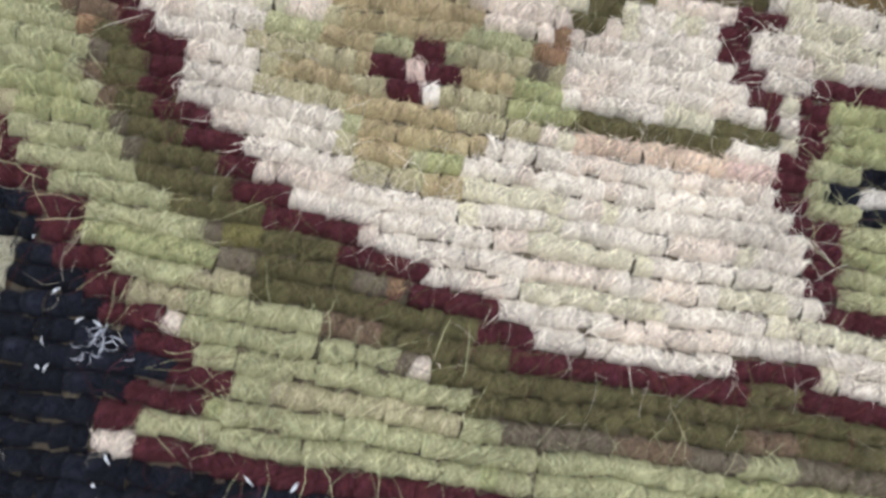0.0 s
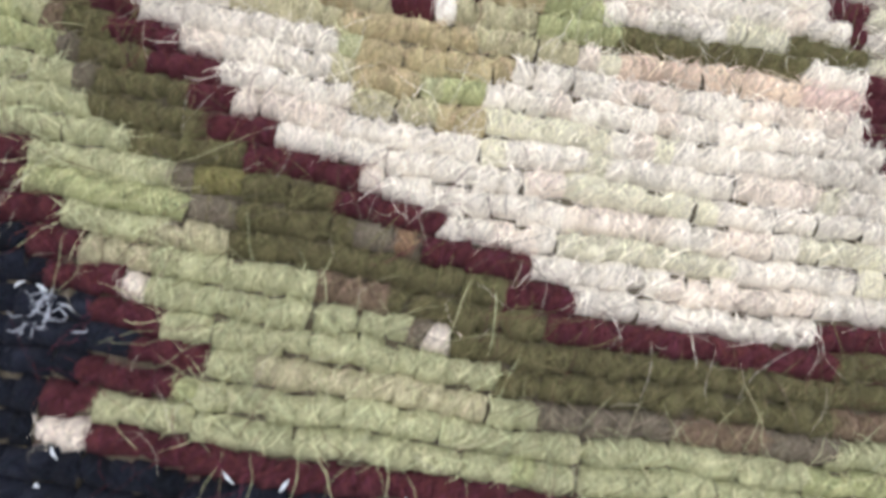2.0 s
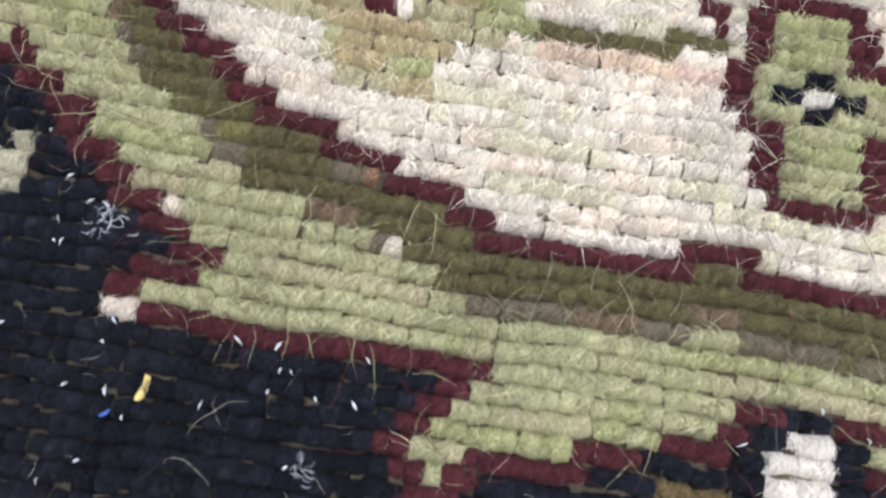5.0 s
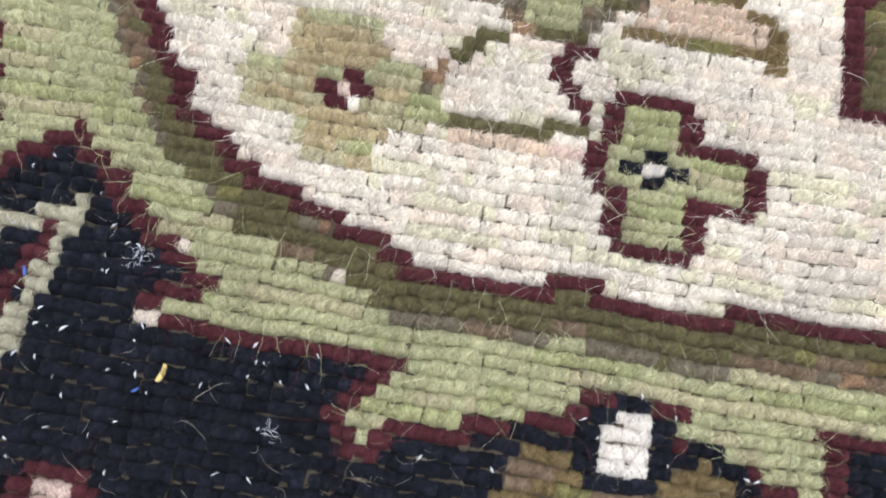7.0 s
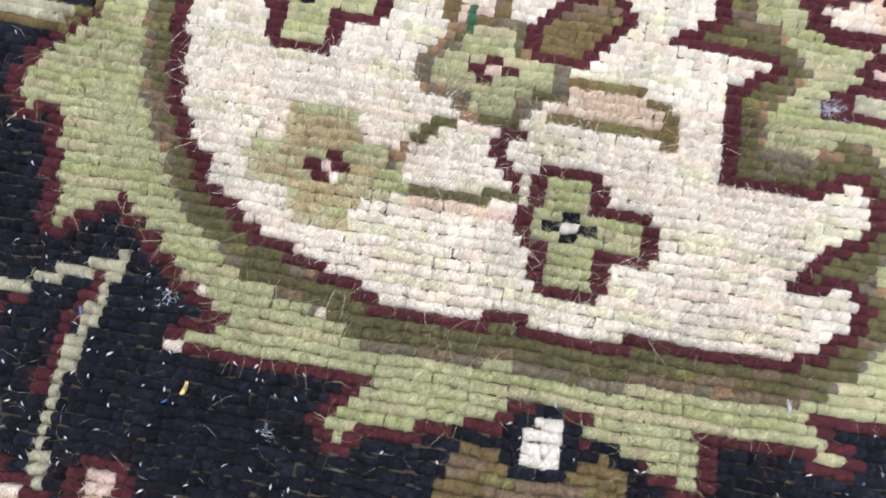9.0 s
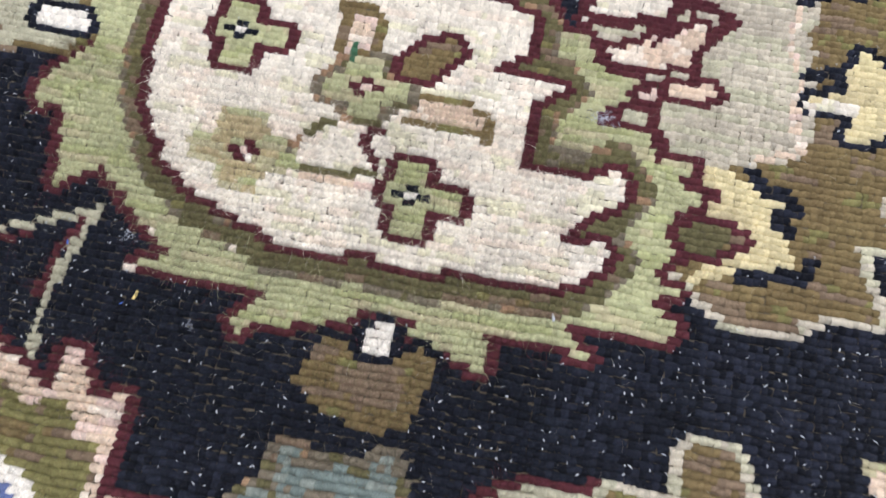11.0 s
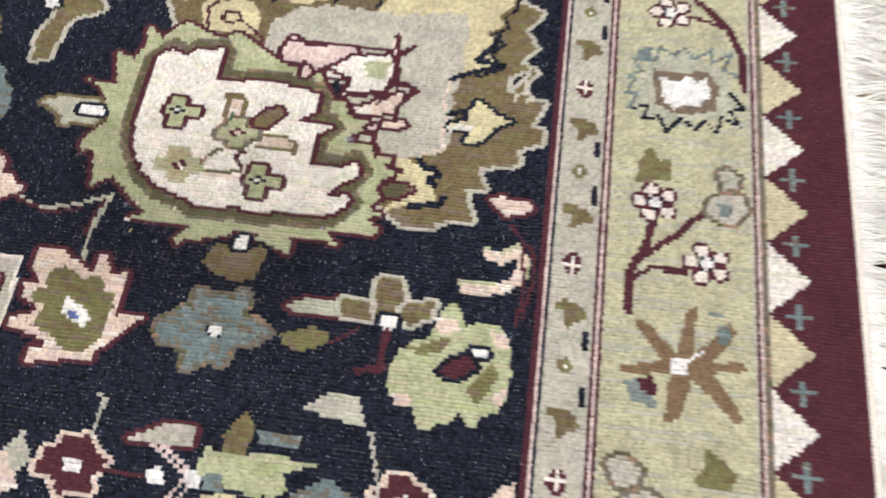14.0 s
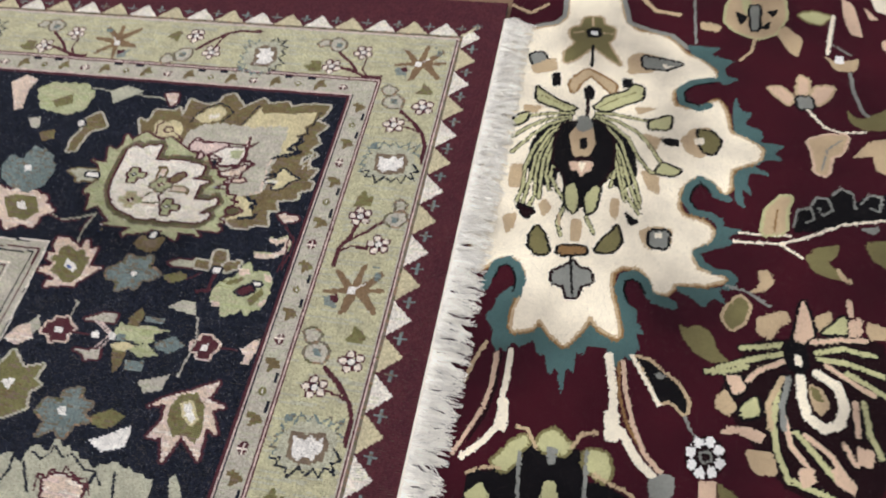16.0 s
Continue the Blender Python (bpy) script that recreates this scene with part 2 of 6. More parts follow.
p.line("navy", 2, [(86.6, 37.1), (96.6, 41.1), (104.7, 43.3), (94.8, 44.8), (99.9, 50), (101.7, 54.5)])
p.line("navy", 2, [(88.1, 25.1), (92.6, 26.6)])
GREEN_1 = [(-11.4, -17.5), (-9.0, -16.4), (-5.9, -15.5), (-6.1, -14.6), (-8.7, -14.4), (-9.1, -13.3), (-11.0, -12.7), (-12.3, -12.1), (-12.6, -11.4), (-15.3, -10.6), (-16.1, -8.5), (-17.4, -8.0), (-17.6, -7.3), (-19.0, -7.1), (-20.5, -5.8), (-23.2, -6.8), (-27.3, -9.2), (-27.9, -8), (-27.6, -6.4), (-28.8, -2.8), (-30.5, 1.8), (-31.8, 1.9), (-34.9, 0.4), (-35.3, 4.3), (-33.8, 6.3), (-32.7, 8.3), (-30.5, 10.1), (-29.1, 12.6), (-29.1, 12.8), (-34.1, 19.9), (-38.3, 23.1), (-42.7, 25.2), (-32, 17.8), (-41.3, 24.1), (-30.3, 23), (-35.1, 34.7), (-27.9, 32.9), (-25.1, 37.7)]
GREEN_2 = [(-27.1, 45.7), (-20, 40.7), (-16.8, 44.9), (-12.6, 47.9), (-5.8, 45.2), (1.2, 42.8), (6.7, 45.8), (19.4, 39.4), (28.6, 35.3), (38.6, 36.3), (45.8, 26.9), (46.0, 25.5), (51.6, 25.2), (52.3, 22.1), (54.8, 20.7), (60.3, 20.4), (60.8, 19.1), (59.0, 16.8), (57.3, 15.5), (54.5, 14.8), (54.6, 12.0), (64.3, 12.9), (64.9, 9.4), (71.5, 9.5), (71.2, 7.7), (68.7, 7.1), (69.9, 6.3), (72.8, 6.4), (73.6, 4.9), (68.0, 1.4), (68.1, -0.1), (71.6, -0.5), (71.4, -2.3), (68.7, -4.1), (66.7, -5.8), (67.1, -7.3), (73.4, -7.1), (68.6, -8.4)]
GREEN_3 = [(66.6, -10.4), (70.5, -11.6), (71.3, -13.9), (54.8, -14.9), (56.0, -16.5), (57.4, -17.6), (58.9, -18.4), (55.9, -18.6), (55.5, -17.9), (48.7, -17.9), (48.3, -17.0), (41.8, -17.2), (43.1, -18.5), (43.3, -22.2), (42.0, -22.4), (40.9, -21.6), (38.5, -21.4), (37.6, -20.4), (34.5, -20.2), (34.0, -19.4), (30.9, -19.2), (30.4, -18.5), (29.0, -18.1), (28.1, -17.3), (26.4, -17.4), (24.0, -18.8), (23.5, -19.4), (18.8, -20.1), (18.3, -20.7), (9.6, -21.4), (8.1, -22.4), (7.6, -23.8), (6.4, -23.4), (5.9, -21.9), (7.5, -20.3), (8.2, -19.1), (9.7, -18.4), (9.2, -17.8)]
p.fill("green", GREEN_1 + GREEN_2 + GREEN_3, ("maroon", 1))
IVORY_1 = [(24.5, -11.5), (24.5, -10.5), (19.5, -10.5), (19.5, -11.5), (8.5, -11.5), (8.5, -10.5), (6.5, -10.5), (6.5, -9.5), (2.5, -9.5), (2.5, -8.5), (-1.5, -8.5), (-1.5, -7.5), (-4.5, -7.5), (-6.3, -6.4), (-7.4, -6.0), (-7.6, -5.2), (-9.2, -4.8), (-9.4, -4.2), (-11.1, -3.9), (-11.3, -3.4), (-12.2, -2.9), (-12.8, -0.6), (-14.1, -0.5), (-14.6, 0.1), (-16.2, 2.4), (-17.6, 5.1), (-18.6, 8), (-19, 11), (-19, 14.1), (-20, 23.3), (-19.7, 30.7), (-19.3, 34.5), (-15.2, 37.4), (-9.2, 35.4), (-6.3, 38.2), (3.8, 39.2), (3.5, 32.9), (4, 28)]
IVORY_2 = [(22.7, 29.8), (33.4, 28.5), (42.6, 27.4), (41.0, 27.3), (41.5, 21.2), (39.7, 20.2), (38.3, 19.3), (36.0, 17.7), (41.7, 17.2), (46.3, 17.5), (48.5, 17.1), (45.9, 15.2), (43.0, 13.8), (43.7, 4.7), (44.4, 4.3), (55.0, 4.7), (56.4, 5.3), (58.1, 6.8), (59.3, 6.0), (60.8, 5.6), (61.0, 3.1), (59.0, 1.6), (56.9, 0.7), (55.2, -0.4), (53.6, -2.0), (51.2, -3.7), (52.1, -4.5), (55.6, -4.1), (58.4, -3.9), (59.2, -4.6), (58.7, -6.7), (56.1, -8.5), (53.5, -9.7), (52.8, -10.1), (46.6, -10.4), (39.0, -10.8), (32.7, -11.1), (25.0, -11.3)]
p.fill("ivory", IVORY_1 + IVORY_2, ("maroon", 1), ("olive", 2), ("grey", 1))
p.fill("green", [(24.5, 2.6), (29.5, 2.6), (29.5, -0.4), (35.5, -0.4), (35.5, -3.4), (30.5, -3.5), (30.5, -7.4), (25.5, -7.4), (25.5, -3.6), (23.5, -3.5), (23.5, -0.5), (24.5, -0.4)], ("maroon", 1))
p.at(-34, 19).fill("green", [(24.5, 2.6), (29.5, 2.6), (29.5, -0.4), (35.5, -0.4), (35.5, -3.4), (30.5, -3.5), (30.5, -7.4), (25.5, -7.4), (25.5, -3.6), (23.5, -3.5), (23.5, -0.5), (24.5, -0.4)], ("maroon", 1))
p.fill("navy", [(26.6, -0.4), (28.5, -0.4), (28.5, -1.5), (30.4, -1.5), (30.4, -2.6), (28.6, -2.6), (28.6, -3.6), (26.6, -3.6), (26.6, -2.6), (24.6, -2.6), (24.6, -1.5), (26.6, -1.5)])
p.at(-34, 19).fill("navy", [(26.6, -0.4), (28.5, -0.4), (28.5, -1.5), (30.4, -1.5), (30.4, -2.6), (28.6, -2.6), (28.6, -3.6), (26.6, -3.6), (26.6, -2.6), (24.6, -2.6), (24.6, -1.5), (26.6, -1.5)])
p.fill("white", [(26.6, -2.6), (28.5, -2.6), (28.5, -1.5), (26.6, -1.5)])
p.at(-34, 19).fill("white", [(26.6, -2.6), (28.5, -2.6), (28.5, -1.5), (26.6, -1.5)])
p.line("maroon", 1.4, [(20.4, 6.4), (18.7, 5.1), (18.6, 3.7), (20.3, 2.5), (21.2, 1.6)])
p.line("olive", 1.1, [(9.7, -0.8), (21.1, -0.4)])
p.line("peach", 0.9, [(9.9, -2), (21.3, -1.8)])
p.fill("moss", [(-5, 5.2), (2.6, 5.8), (3.2, 3), (8.4, 2.5), (9.2, -1.5), (4.6, -2.9), (2.8, -5.8), (-2.6, -6), (-3.7, -3), (-8.6, -2.1), (-9.4, 0.6), (-5.4, 2)])
p.fill("khaki", [(-4, 3.9), (1.6, 4.5), (0.7, 2.6), (4.8, 1.5), (5.4, -1.2), (1.9, -2.2), (1.2, -4.4), (-2.4, -4.4), (-2.4, -2.3), (-7, -1.3), (-7.4, 0.2), (-4, 1.4)])
p.fill("maroon", [(-0.6, 0.5), (1.4, 0.5), (1.4, 1.6), (-0.6, 1.6)])
p.fill("maroon", [(-2.5, -0.5), (-0.6, -0.5), (-0.6, 0.5), (-2.5, 0.5)])
p.fill("maroon", [(0.6, -0.5), (2.5, -0.5), (2.5, 0.5), (0.6, 0.5)])
p.fill("maroon", [(-1.5, -1.6), (0.4, -1.6), (0.4, -0.5), (-1.5, -0.5)])
p.fill("pink", [(-0.5, -0.5), (0.5, -0.5), (0.5, 0.5), (-0.5, 0.5)])
p.fill("white", [(0.5, -1.5), (1.5, -1.5), (1.5, -0.6), (0.5, -0.6)])
p.line("grey", 1.3, [(6.7, 1.5), (8.5, 3.5), (10.9, 5.5), (12.7, 6.4)])
p.fill("green", [(9.4, 12.6), (12.6, 13.4), (13, 16.4), (18, 16.4), (19, 13.5), (23.6, 13.4), (23.8, 10.6), (19.4, 9.6), (19.4, 7.4), (14.4, 7.2), (14, 9.8), (9.4, 9.8)], ("grey", 1))
p.fill("maroon", [(15.5, 12.5), (17.4, 12.5), (17.4, 13.6), (15.5, 13.6)])
p.fill("maroon", [(13.5, 11.5), (15.5, 11.5), (15.5, 12.5), (13.5, 12.5)])
p.fill("maroon", [(17.5, 11.5), (19.4, 11.5), (19.4, 12.5), (17.5, 12.5)])
p.fill("maroon", [(14.5, 10.4), (16.4, 10.4), (16.4, 11.5), (14.5, 11.5)])
p.fill("pink", [(15.6, 11.5), (17.4, 11.5), (17.4, 12.5), (15.6, 12.5)])

p.fill("bronze", [(23.5, 7.4), (24.6, 9.6), (25.5, 12.5), (32.4, 12.5), (36.4, 11.6), (38.5, 10.5), (38.5, 6.4), (36.5, 6.4), (36.4, 7.4)])
p.fill("peach", [(25.6, 11.4), (32.4, 11.4), (36.4, 10.5), (36.4, 8.6), (32, 8.5), (24.6, 8.5)])
p.fill("bronze", [(7.6, 24.6), (15.4, 24.4), (17.2, 22.6), (17.4, 17.4), (13.4, 16.4), (9.4, 16.5), (9.4, 22.5)])
p.fill("peach", [(11.4, 22.5), (15.2, 22.5), (15.4, 17.6), (11.6, 16.6)])
p.fill("tea", [(12, 18.4), (13.6, 18.4), (13.8, 15.5), (12.4, 15.5)])
p.fill("bronze", [(21, 15.6), (22, 17.5), (25.6, 20.5), (29.8, 21.6), (30.4, 18.6), (28, 16.4), (25.6, 14.6), (21.5, 14.4)], ("maroon", 1))
p.fill("ivory", [(51.1, 41.2), (62.8, 42.7), (64.6, 40.3), (64.3, 32.2), (61, 29.6), (49.7, 27.8), (50.9, 31.6), (54.5, 34.6), (42.3, 33), (41.9, 38), (49, 41.2)], ("maroon", 1))
p.fill("green", [(53.6, 39.3), (61.9, 39.8), (61.6, 35), (53.9, 33.9)])
p.fill("grey", [(50.4, 37.6), (54.3, 39), (54.7, 33.7), (50.3, 33.5)])
p.line("maroon", 2, [(65.1, 50.2), (67.7, 34.2), (74.9, 32.3), (69.6, 26.7), (68.9, 22.8)])
p.line("pink", 1, [(63.8, 48.5), (66.5, 34), (62.5, 28.6)])
p.fill("peach", [(54.7, 24.4), (59.4, 25.4), (63.9, 28.5), (70.9, 30.7), (70.9, 28.7), (68.9, 26.5), (68.3, 23.7), (64.3, 23.0), (55.7, 22.0)], ("maroon", 1))
p.fill("ivory_b", [(54.7, 24.4), (60.2, 25.4), (61.2, 22.9), (55.7, 22.0)])
p.fill("peach", [(65.3, 20.1), (72.1, 21.4), (73.9, 19.3), (66.3, 18.1), (64.6, 18.6)], ("maroon", 1))
p.fill("pink", [(60.4, 18.7), (63.8, 19.2), (63.5, 17.8), (60.5, 17.3)], ("maroon", 1))
p.fill("sagegrey", [(58.4, 15.0), (62.6, 15.6), (62.7, 14.0), (59.1, 13.6)], ("maroon", 1))
p.line("maroon", 1.3, [(63.6, 17.1), (64.3, 12.9), (65.1, 9.6), (71.5, 9.9), (71.4, 7.6)])
p.fill("pink", [(33.3, 32.9), (34, 38.5), (38.4, 38), (37.4, 35.1), (34.9, 31.9)], ("maroon", 1))
p.fill("pink", [(23.8, 40.4), (27.3, 47.3), (32.5, 43.2), (49, 44.8), (51.5, 43), (38.2, 35.8), (34.1, 38.3), (26.7, 37.1)], ("maroon", 1))
p.line("maroon", 1, [(25.4, 45.1), (67.1, 44.5), (72, 47.5), (67, 42.8), (67.7, 30.6), (61.9, 26)])
p.fill("ivory", [(43.1, 36.7), (50, 41.1), (63.6, 43.2), (66, 38.9), (63.3, 30.2), (50.8, 29.7), (52.1, 33.9)], ("maroon", 1))
p.fill("green", [(54.2, 39.8), (64.2, 40.7), (63.2, 35), (57, 34.4)])
p.fill("sand", [(71.9, 9.4), (79, 8.9), (82, 6.6), (86.5, 6.3), (85.8, 2.2), (88.3, -2.9), (82.1, -3.2), (71.4, -6.5), (73.4, -3.4), (79.1, -0.2), (74.6, 0.7), (73.3, 4.4)])
p.fill("olive", [(69, -0.3), (73.7, 2), (79.7, 0.4), (76.9, -1.9), (71.3, -2.5)], ("maroon", 1))
p.line("maroon", 2, [(71.8, 9.9), (71.1, 6.3), (74.5, 5.2)])
p.line("navy", 2, [(79.5, 10), (82.5, 7.2), (85.7, 7.3), (87.2, 5.6), (84.2, 4.1), (86.4, 2.3)])
p.line("navy", 2, [(79.8, -4.5), (89, -3.3), (89.9, -1)])
p.fill("sagegrey", [(-55.8, 15.4), (-47.7, 17.5), (-44.3, 17.7), (-34.6, 17.8), (-31.4, 12.8), (-33.3, 9.9), (-45, 8.7), (-45.8, 11.4), (-50, 13.5)], ("bronze", 1))
p.fill("white", [(-40.2, 15.4), (-33.3, 15.4), (-30.5, 13.4), (-32.6, 12.4), (-40.4, 12.8)], ("navy", 1))
p.fill("bronze", [(18.4, -23.6), (19.3, -21.4), (23.8, -21.0), (30.1, -21.4), (34.7, -20.8), (36.1, -21.9), (36.5, -24.8), (35.2, -27.5), (34.5, -30.6), (27.4, -31.6), (20.9, -29.8), (17, -27)], ("navy", 1))
p.fill("brown", [(21.5, -25.6), (24, -24.4), (31.8, -24.4), (32.5, -28.5), (26.7, -29.1)])
p.fill("white", [(25.4, -22.5), (29.6, -22.5), (29.6, -18.5), (26.6, -18.5), (26.4, -19.5), (25.4, -19.5)], ("navy", 1))
p.line("maroon", 0.9, [(23, -18.9), (26, -17.6), (29.4, -17.4), (32, -18.4)])
p.line("sagegrey", 1.1, [(-54.7, -13.6), (-47.2, -15.6), (-42.6, -17.2), (-37.6, -16.9), (-28.4, -14.7), (-18.9, -11.5)])
p.line("maroon", 1, [(-53.5, -14.7), (-45.3, -16.9), (-36.9, -18.3), (-27.8, -16)])
p.line("sagegrey", 1.4, [(-19.7, -12.5), (-20.8, -17.4), (-22.2, -23), (-21.4, -31.7)])
p.line("maroon", 1.2, [(-21, -13.5), (-22.5, -16.6), (-23.6, -23.2)])
p.fill("peach", [(-36.9, -28.8), (-29.8, -28.1), (-22.2, -31.3), (-18.3, -33.1), (-16.3, -33.5), (-16.3, -29.2), (-14.8, -27.9), (-12.7, -30.6), (-10.9, -33.5), (-5.5, -32.8), (-5.7, -37.3), (-5.9, -41.2), (-5.2, -44.1), (4.3, -43.1), (-0.1, -46.7), (-4.1, -51), (-7.8, -53), (-9.1, -56.5), (-15.2, -56.7), (-22.8, -57.5), (-28.6, -58.5), (-28.2, -54.7), (-22.9, -53.8), (-28, -51.6), (-37.6, -50), (-37.3, -47.2), (-32.7, -46.8), (-29.8, -44.4), (-36, -42.7), (-37.3, -39), (-31.3, -38.9), (-36.2, -33.8)], ("maroon", 1))
p.fill("moss2", [(-30, -34.2), (-23, -33.5), (-19, -35.7), (-13.6, -34.3), (-11.2, -38.3), (-8.1, -38.2), (-7.7, -45.2), (-6.9, -49.7), (-10.1, -52.9), (-12.8, -54.5), (-20.4, -52.9), (-23.8, -50.8), (-29.3, -49), (-29.3, -46.7), (-28.2, -44.1), (-34.3, -41.4), (-29.2, -39.5)], jag=1.0)
p.fill("white", [(-22.1, -40.7), (-19.1, -42.1), (-15.1, -43.7), (-12.9, -46.1), (-14.1, -48.6), (-22.2, -45.5)])
p.fill("blue", [(-20.3, -44.6), (-17.5, -44.2), (-16.3, -46.8), (-19.2, -46.8)])
p.fill("peach", [(-79.9, -10.6), (-71.2, -3), (-63.6, -7.9), (-53.8, -9.8), (-53.5, -12.9), (-63.1, -13.8), (-61.4, -21.9), (-76.7, -21.3)], ("maroon", 1))
p.fill("peach", [(-102.1, -8.3), (-100.9, -0.2), (-88.5, -2.3), (-83.4, 3.4), (-72, -0.8), (-59.1, -4.3), (-58.4, -8.9), (-48.9, -11.8), (-57.3, -17.5), (-57.5, -23.9), (-68.3, -23.5), (-76, -27.9), (-82.2, -21.8), (-94.7, -19.2)], ("maroon", 1), jag=1.0)
p.fill("moss2", [(-90.6, -7.2), (-82.7, -4.5), (-67.2, -5), (-59.5, -13.9), (-66.1, -20.3), (-79.3, -19.6)])
p.fill("white", [(-79.6, -9.3), (-73.5, -8.7), (-69, -13.7), (-76, -13.6)])
p.fill("steel", [(8.2, -47.1), (8.7, -43.8), (13.3, -42), (14.6, -39.2), (19.2, -40.5), (17, -37.6), (17.7, -34.6), (23.1, -36.5), (26.3, -35.5), (29.6, -36.6), (33.9, -33.2), (34.1, -37.9), (33.2, -40.8), (40.5, -41.9), (43.6, -43.8), (39.5, -46.6), (33.4, -47.2), (32.3, -50.9), (31.2, -53.8), (26.4, -51.9), (23.8, -54.1), (19.5, -56.2), (20, -51.3), (16.1, -49.7), (12.1, -50)], ("grey", 1), jag=0.8)
p.fill("navy", [(23.4, -43.3), (28.9, -43), (29, -46.9), (24.6, -46.9)])
p.fill("white", [(24.2, -44.1), (26.6, -42.9), (28.5, -44), (27.6, -46), (25.1, -46.1)])
p.fill("sagegrey", [(44.8, -36.5), (51.7, -33.9), (63.2, -32.8), (64.2, -37.7), (53.8, -37.7)], ("maroon", 1))
p.fill("bronze", [(63.2, -32.8), (73, -32.5), (73.3, -37.1), (64.2, -37.7)], ("greige", 1))
p.fill("bronze", [(72.9, -28.4), (74.8, -25.9), (79.4, -25.1), (83.1, -29.3), (82.1, -33.7), (75, -35.2)], ("greige", 1))
p.fill("bronze", [(82.6, -32.2), (92.1, -30.6), (91.9, -34.7), (84.8, -37.5), (81.9, -35.1)], ("greige", 1))
p.fill("white", [(76.5, -36), (81.6, -35.2), (82.1, -38.7), (77.2, -39.6)], ("navy", 1))
p.fill("moss2", [(46.4, -43.8), (55.7, -40.6), (62, -42.2), (60.2, -45.6), (52.9, -47.9), (47.9, -46.2)])
p.line("maroon", 1, [(61.6, -44.2), (69.9, -40.4)])
p.line("maroon", 2, [(78.9, -39.7), (78.7, -47.4), (79.3, -49.1), (71.9, -50.3)])
p.fill("peach", [(105.2, 0.2), (109.4, 1.2), (119.8, -0.2), (119.3, -2.7), (110.8, -4.4)], ("maroon", 1))
p.line("moss", 2, [(106.1, -14.4), (110.4, -15.9), (116.2, -12.8), (119.4, -16.1), (118.8, -22.1), (111.1, -24.8), (99.3, -24.7)])
p.line("peach", 3, [(107.4, -15.7), (111.7, -17), (116.5, -14.4), (118.3, -16.8), (117.3, -22.1), (111.1, -25.5), (101.2, -26.1)])
p.line("maroon", 1, [(113.4, -6.9), (117.3, -10.4), (121.3, -13.7), (122, -21.5), (119.6, -32.2)])
p.line("maroon", 1, [(117.7, -12.1), (119.3, -26), (117.6, -33.9)])
p.fill("green", [(97.7, -29.8), (102.6, -36.4), (110, -34.7), (115.3, -37), (117.3, -43.3), (117.4, -52.7), (108.3, -60.8), (104.3, -57.3), (95, -63), (87.1, -55.9), (83.4, -56), (81.4, -48.9), (83.4, -44.1), (85.3, -42.9), (91.3, -40.4), (93.7, -36.4)], jag=1.0)
p.fill("peach", [(92.5, -34.6), (99.8, -34.2), (101.7, -37.5), (94.9, -38.5)])
p.fill("peach", [(110.2, -35.6), (116, -37.1), (116.1, -40.7), (112.3, -40.1)])
p.fill("peach", [(83.1, -54.2), (88.9, -54.5), (89.4, -58), (84.9, -57.6)])
p.fill("peach", [(113.6, -51.3), (117.3, -50.6), (116.6, -55.1), (113.9, -54.5)])
p.fill("moss2", [(85, -43.3), (99.8, -38.8), (96.5, -43.3), (90.1, -44.3)])
p.fill("moss2", [(105.1, -51.9), (112.2, -44.8), (114.9, -47.2), (109.1, -55)])
p.fill("maroon", [(96, -48.3), (99.2, -45.2), (106.1, -42.3), (107.1, -46.2), (101.4, -49.7)], ("navy", 1))
p.fill("white", [(105.3, -41.2), (110.6, -41.4), (110.6, -43.6), (107, -43.3)], ("navy", 1))
p.fill("greige", [(57.7, -61.4), (65, -56.7), (74.5, -56.9), (77.5, -64), (65.7, -62.3)])
p.fill("maroon", [(-13.8, -77.8), (-9.8, -76.8), (-9.7, -74.7), (-1.3, -73.8), (1.3, -77), (5.5, -79.1), (2.8, -82.8), (3.2, -86.2), (-6.1, -87.2), (-8.6, -84.1), (-14.2, -83)], ("peach", 1))
p.fill("white", [(-7.4, -79.7), (-2.4, -79.1), (-0.9, -82.4), (-5.9, -82.9)])
p.fill("maroon", [(82.5, -77.6), (85.9, -76.4), (87.1, -73.3), (92.4, -73.2), (94.1, -75.5), (98.9, -76.7), (99, -80), (96.2, -81.9), (95.6, -85.2), (89.6, -85.8), (87.3, -82.8), (83.5, -82.4)], ("peach", 1))
p.fill("white", [(88.1, -78.3), (92.2, -77.9), (93, -80.9), (89, -81.4)])
p.fill("greige", [(9.5, -73), (18.8, -69), (28, -68.9), (28.5, -73.4), (17.4, -73.6)], ("maroon", 1))
p.fill("greige", [(9.7, -89.6), (18.6, -89.5), (27.7, -87.7), (28.7, -93.2), (20.7, -94.3), (17.3, -91.4)], ("maroon", 1))
p.line("pink", 1, [(17.5, -73.9), (29.3, -80), (23.7, -87.3)])
p.line("pink", 1, [(20.2, -73.6), (31.8, -79.7), (27.4, -86.9)])
p.fill("white", [(16.9, -79.3), (21.9, -78.8), (23.4, -82.5), (18.5, -83)])
p.line("maroon", 1, [(2.1, -81.2), (17.1, -80.8)])
p.fill("bronze", [(36.7, -69.8), (41.9, -63), (45.5, -67.1), (44.6, -73.8), (38.4, -74.4)])
p.fill("green", [(31.4, -79.8), (32.4, -72.8), (38, -73.4), (47.6, -72.9), (56.2, -72.9), (65.5, -73.9), (56.4, -76.6), (58.8, -80.7), (49.8, -82.3), (38.8, -81.2)])
p.fill("green", [(44.4, -85.9), (53.7, -81.2), (64.6, -87.3), (52.4, -89.5)])
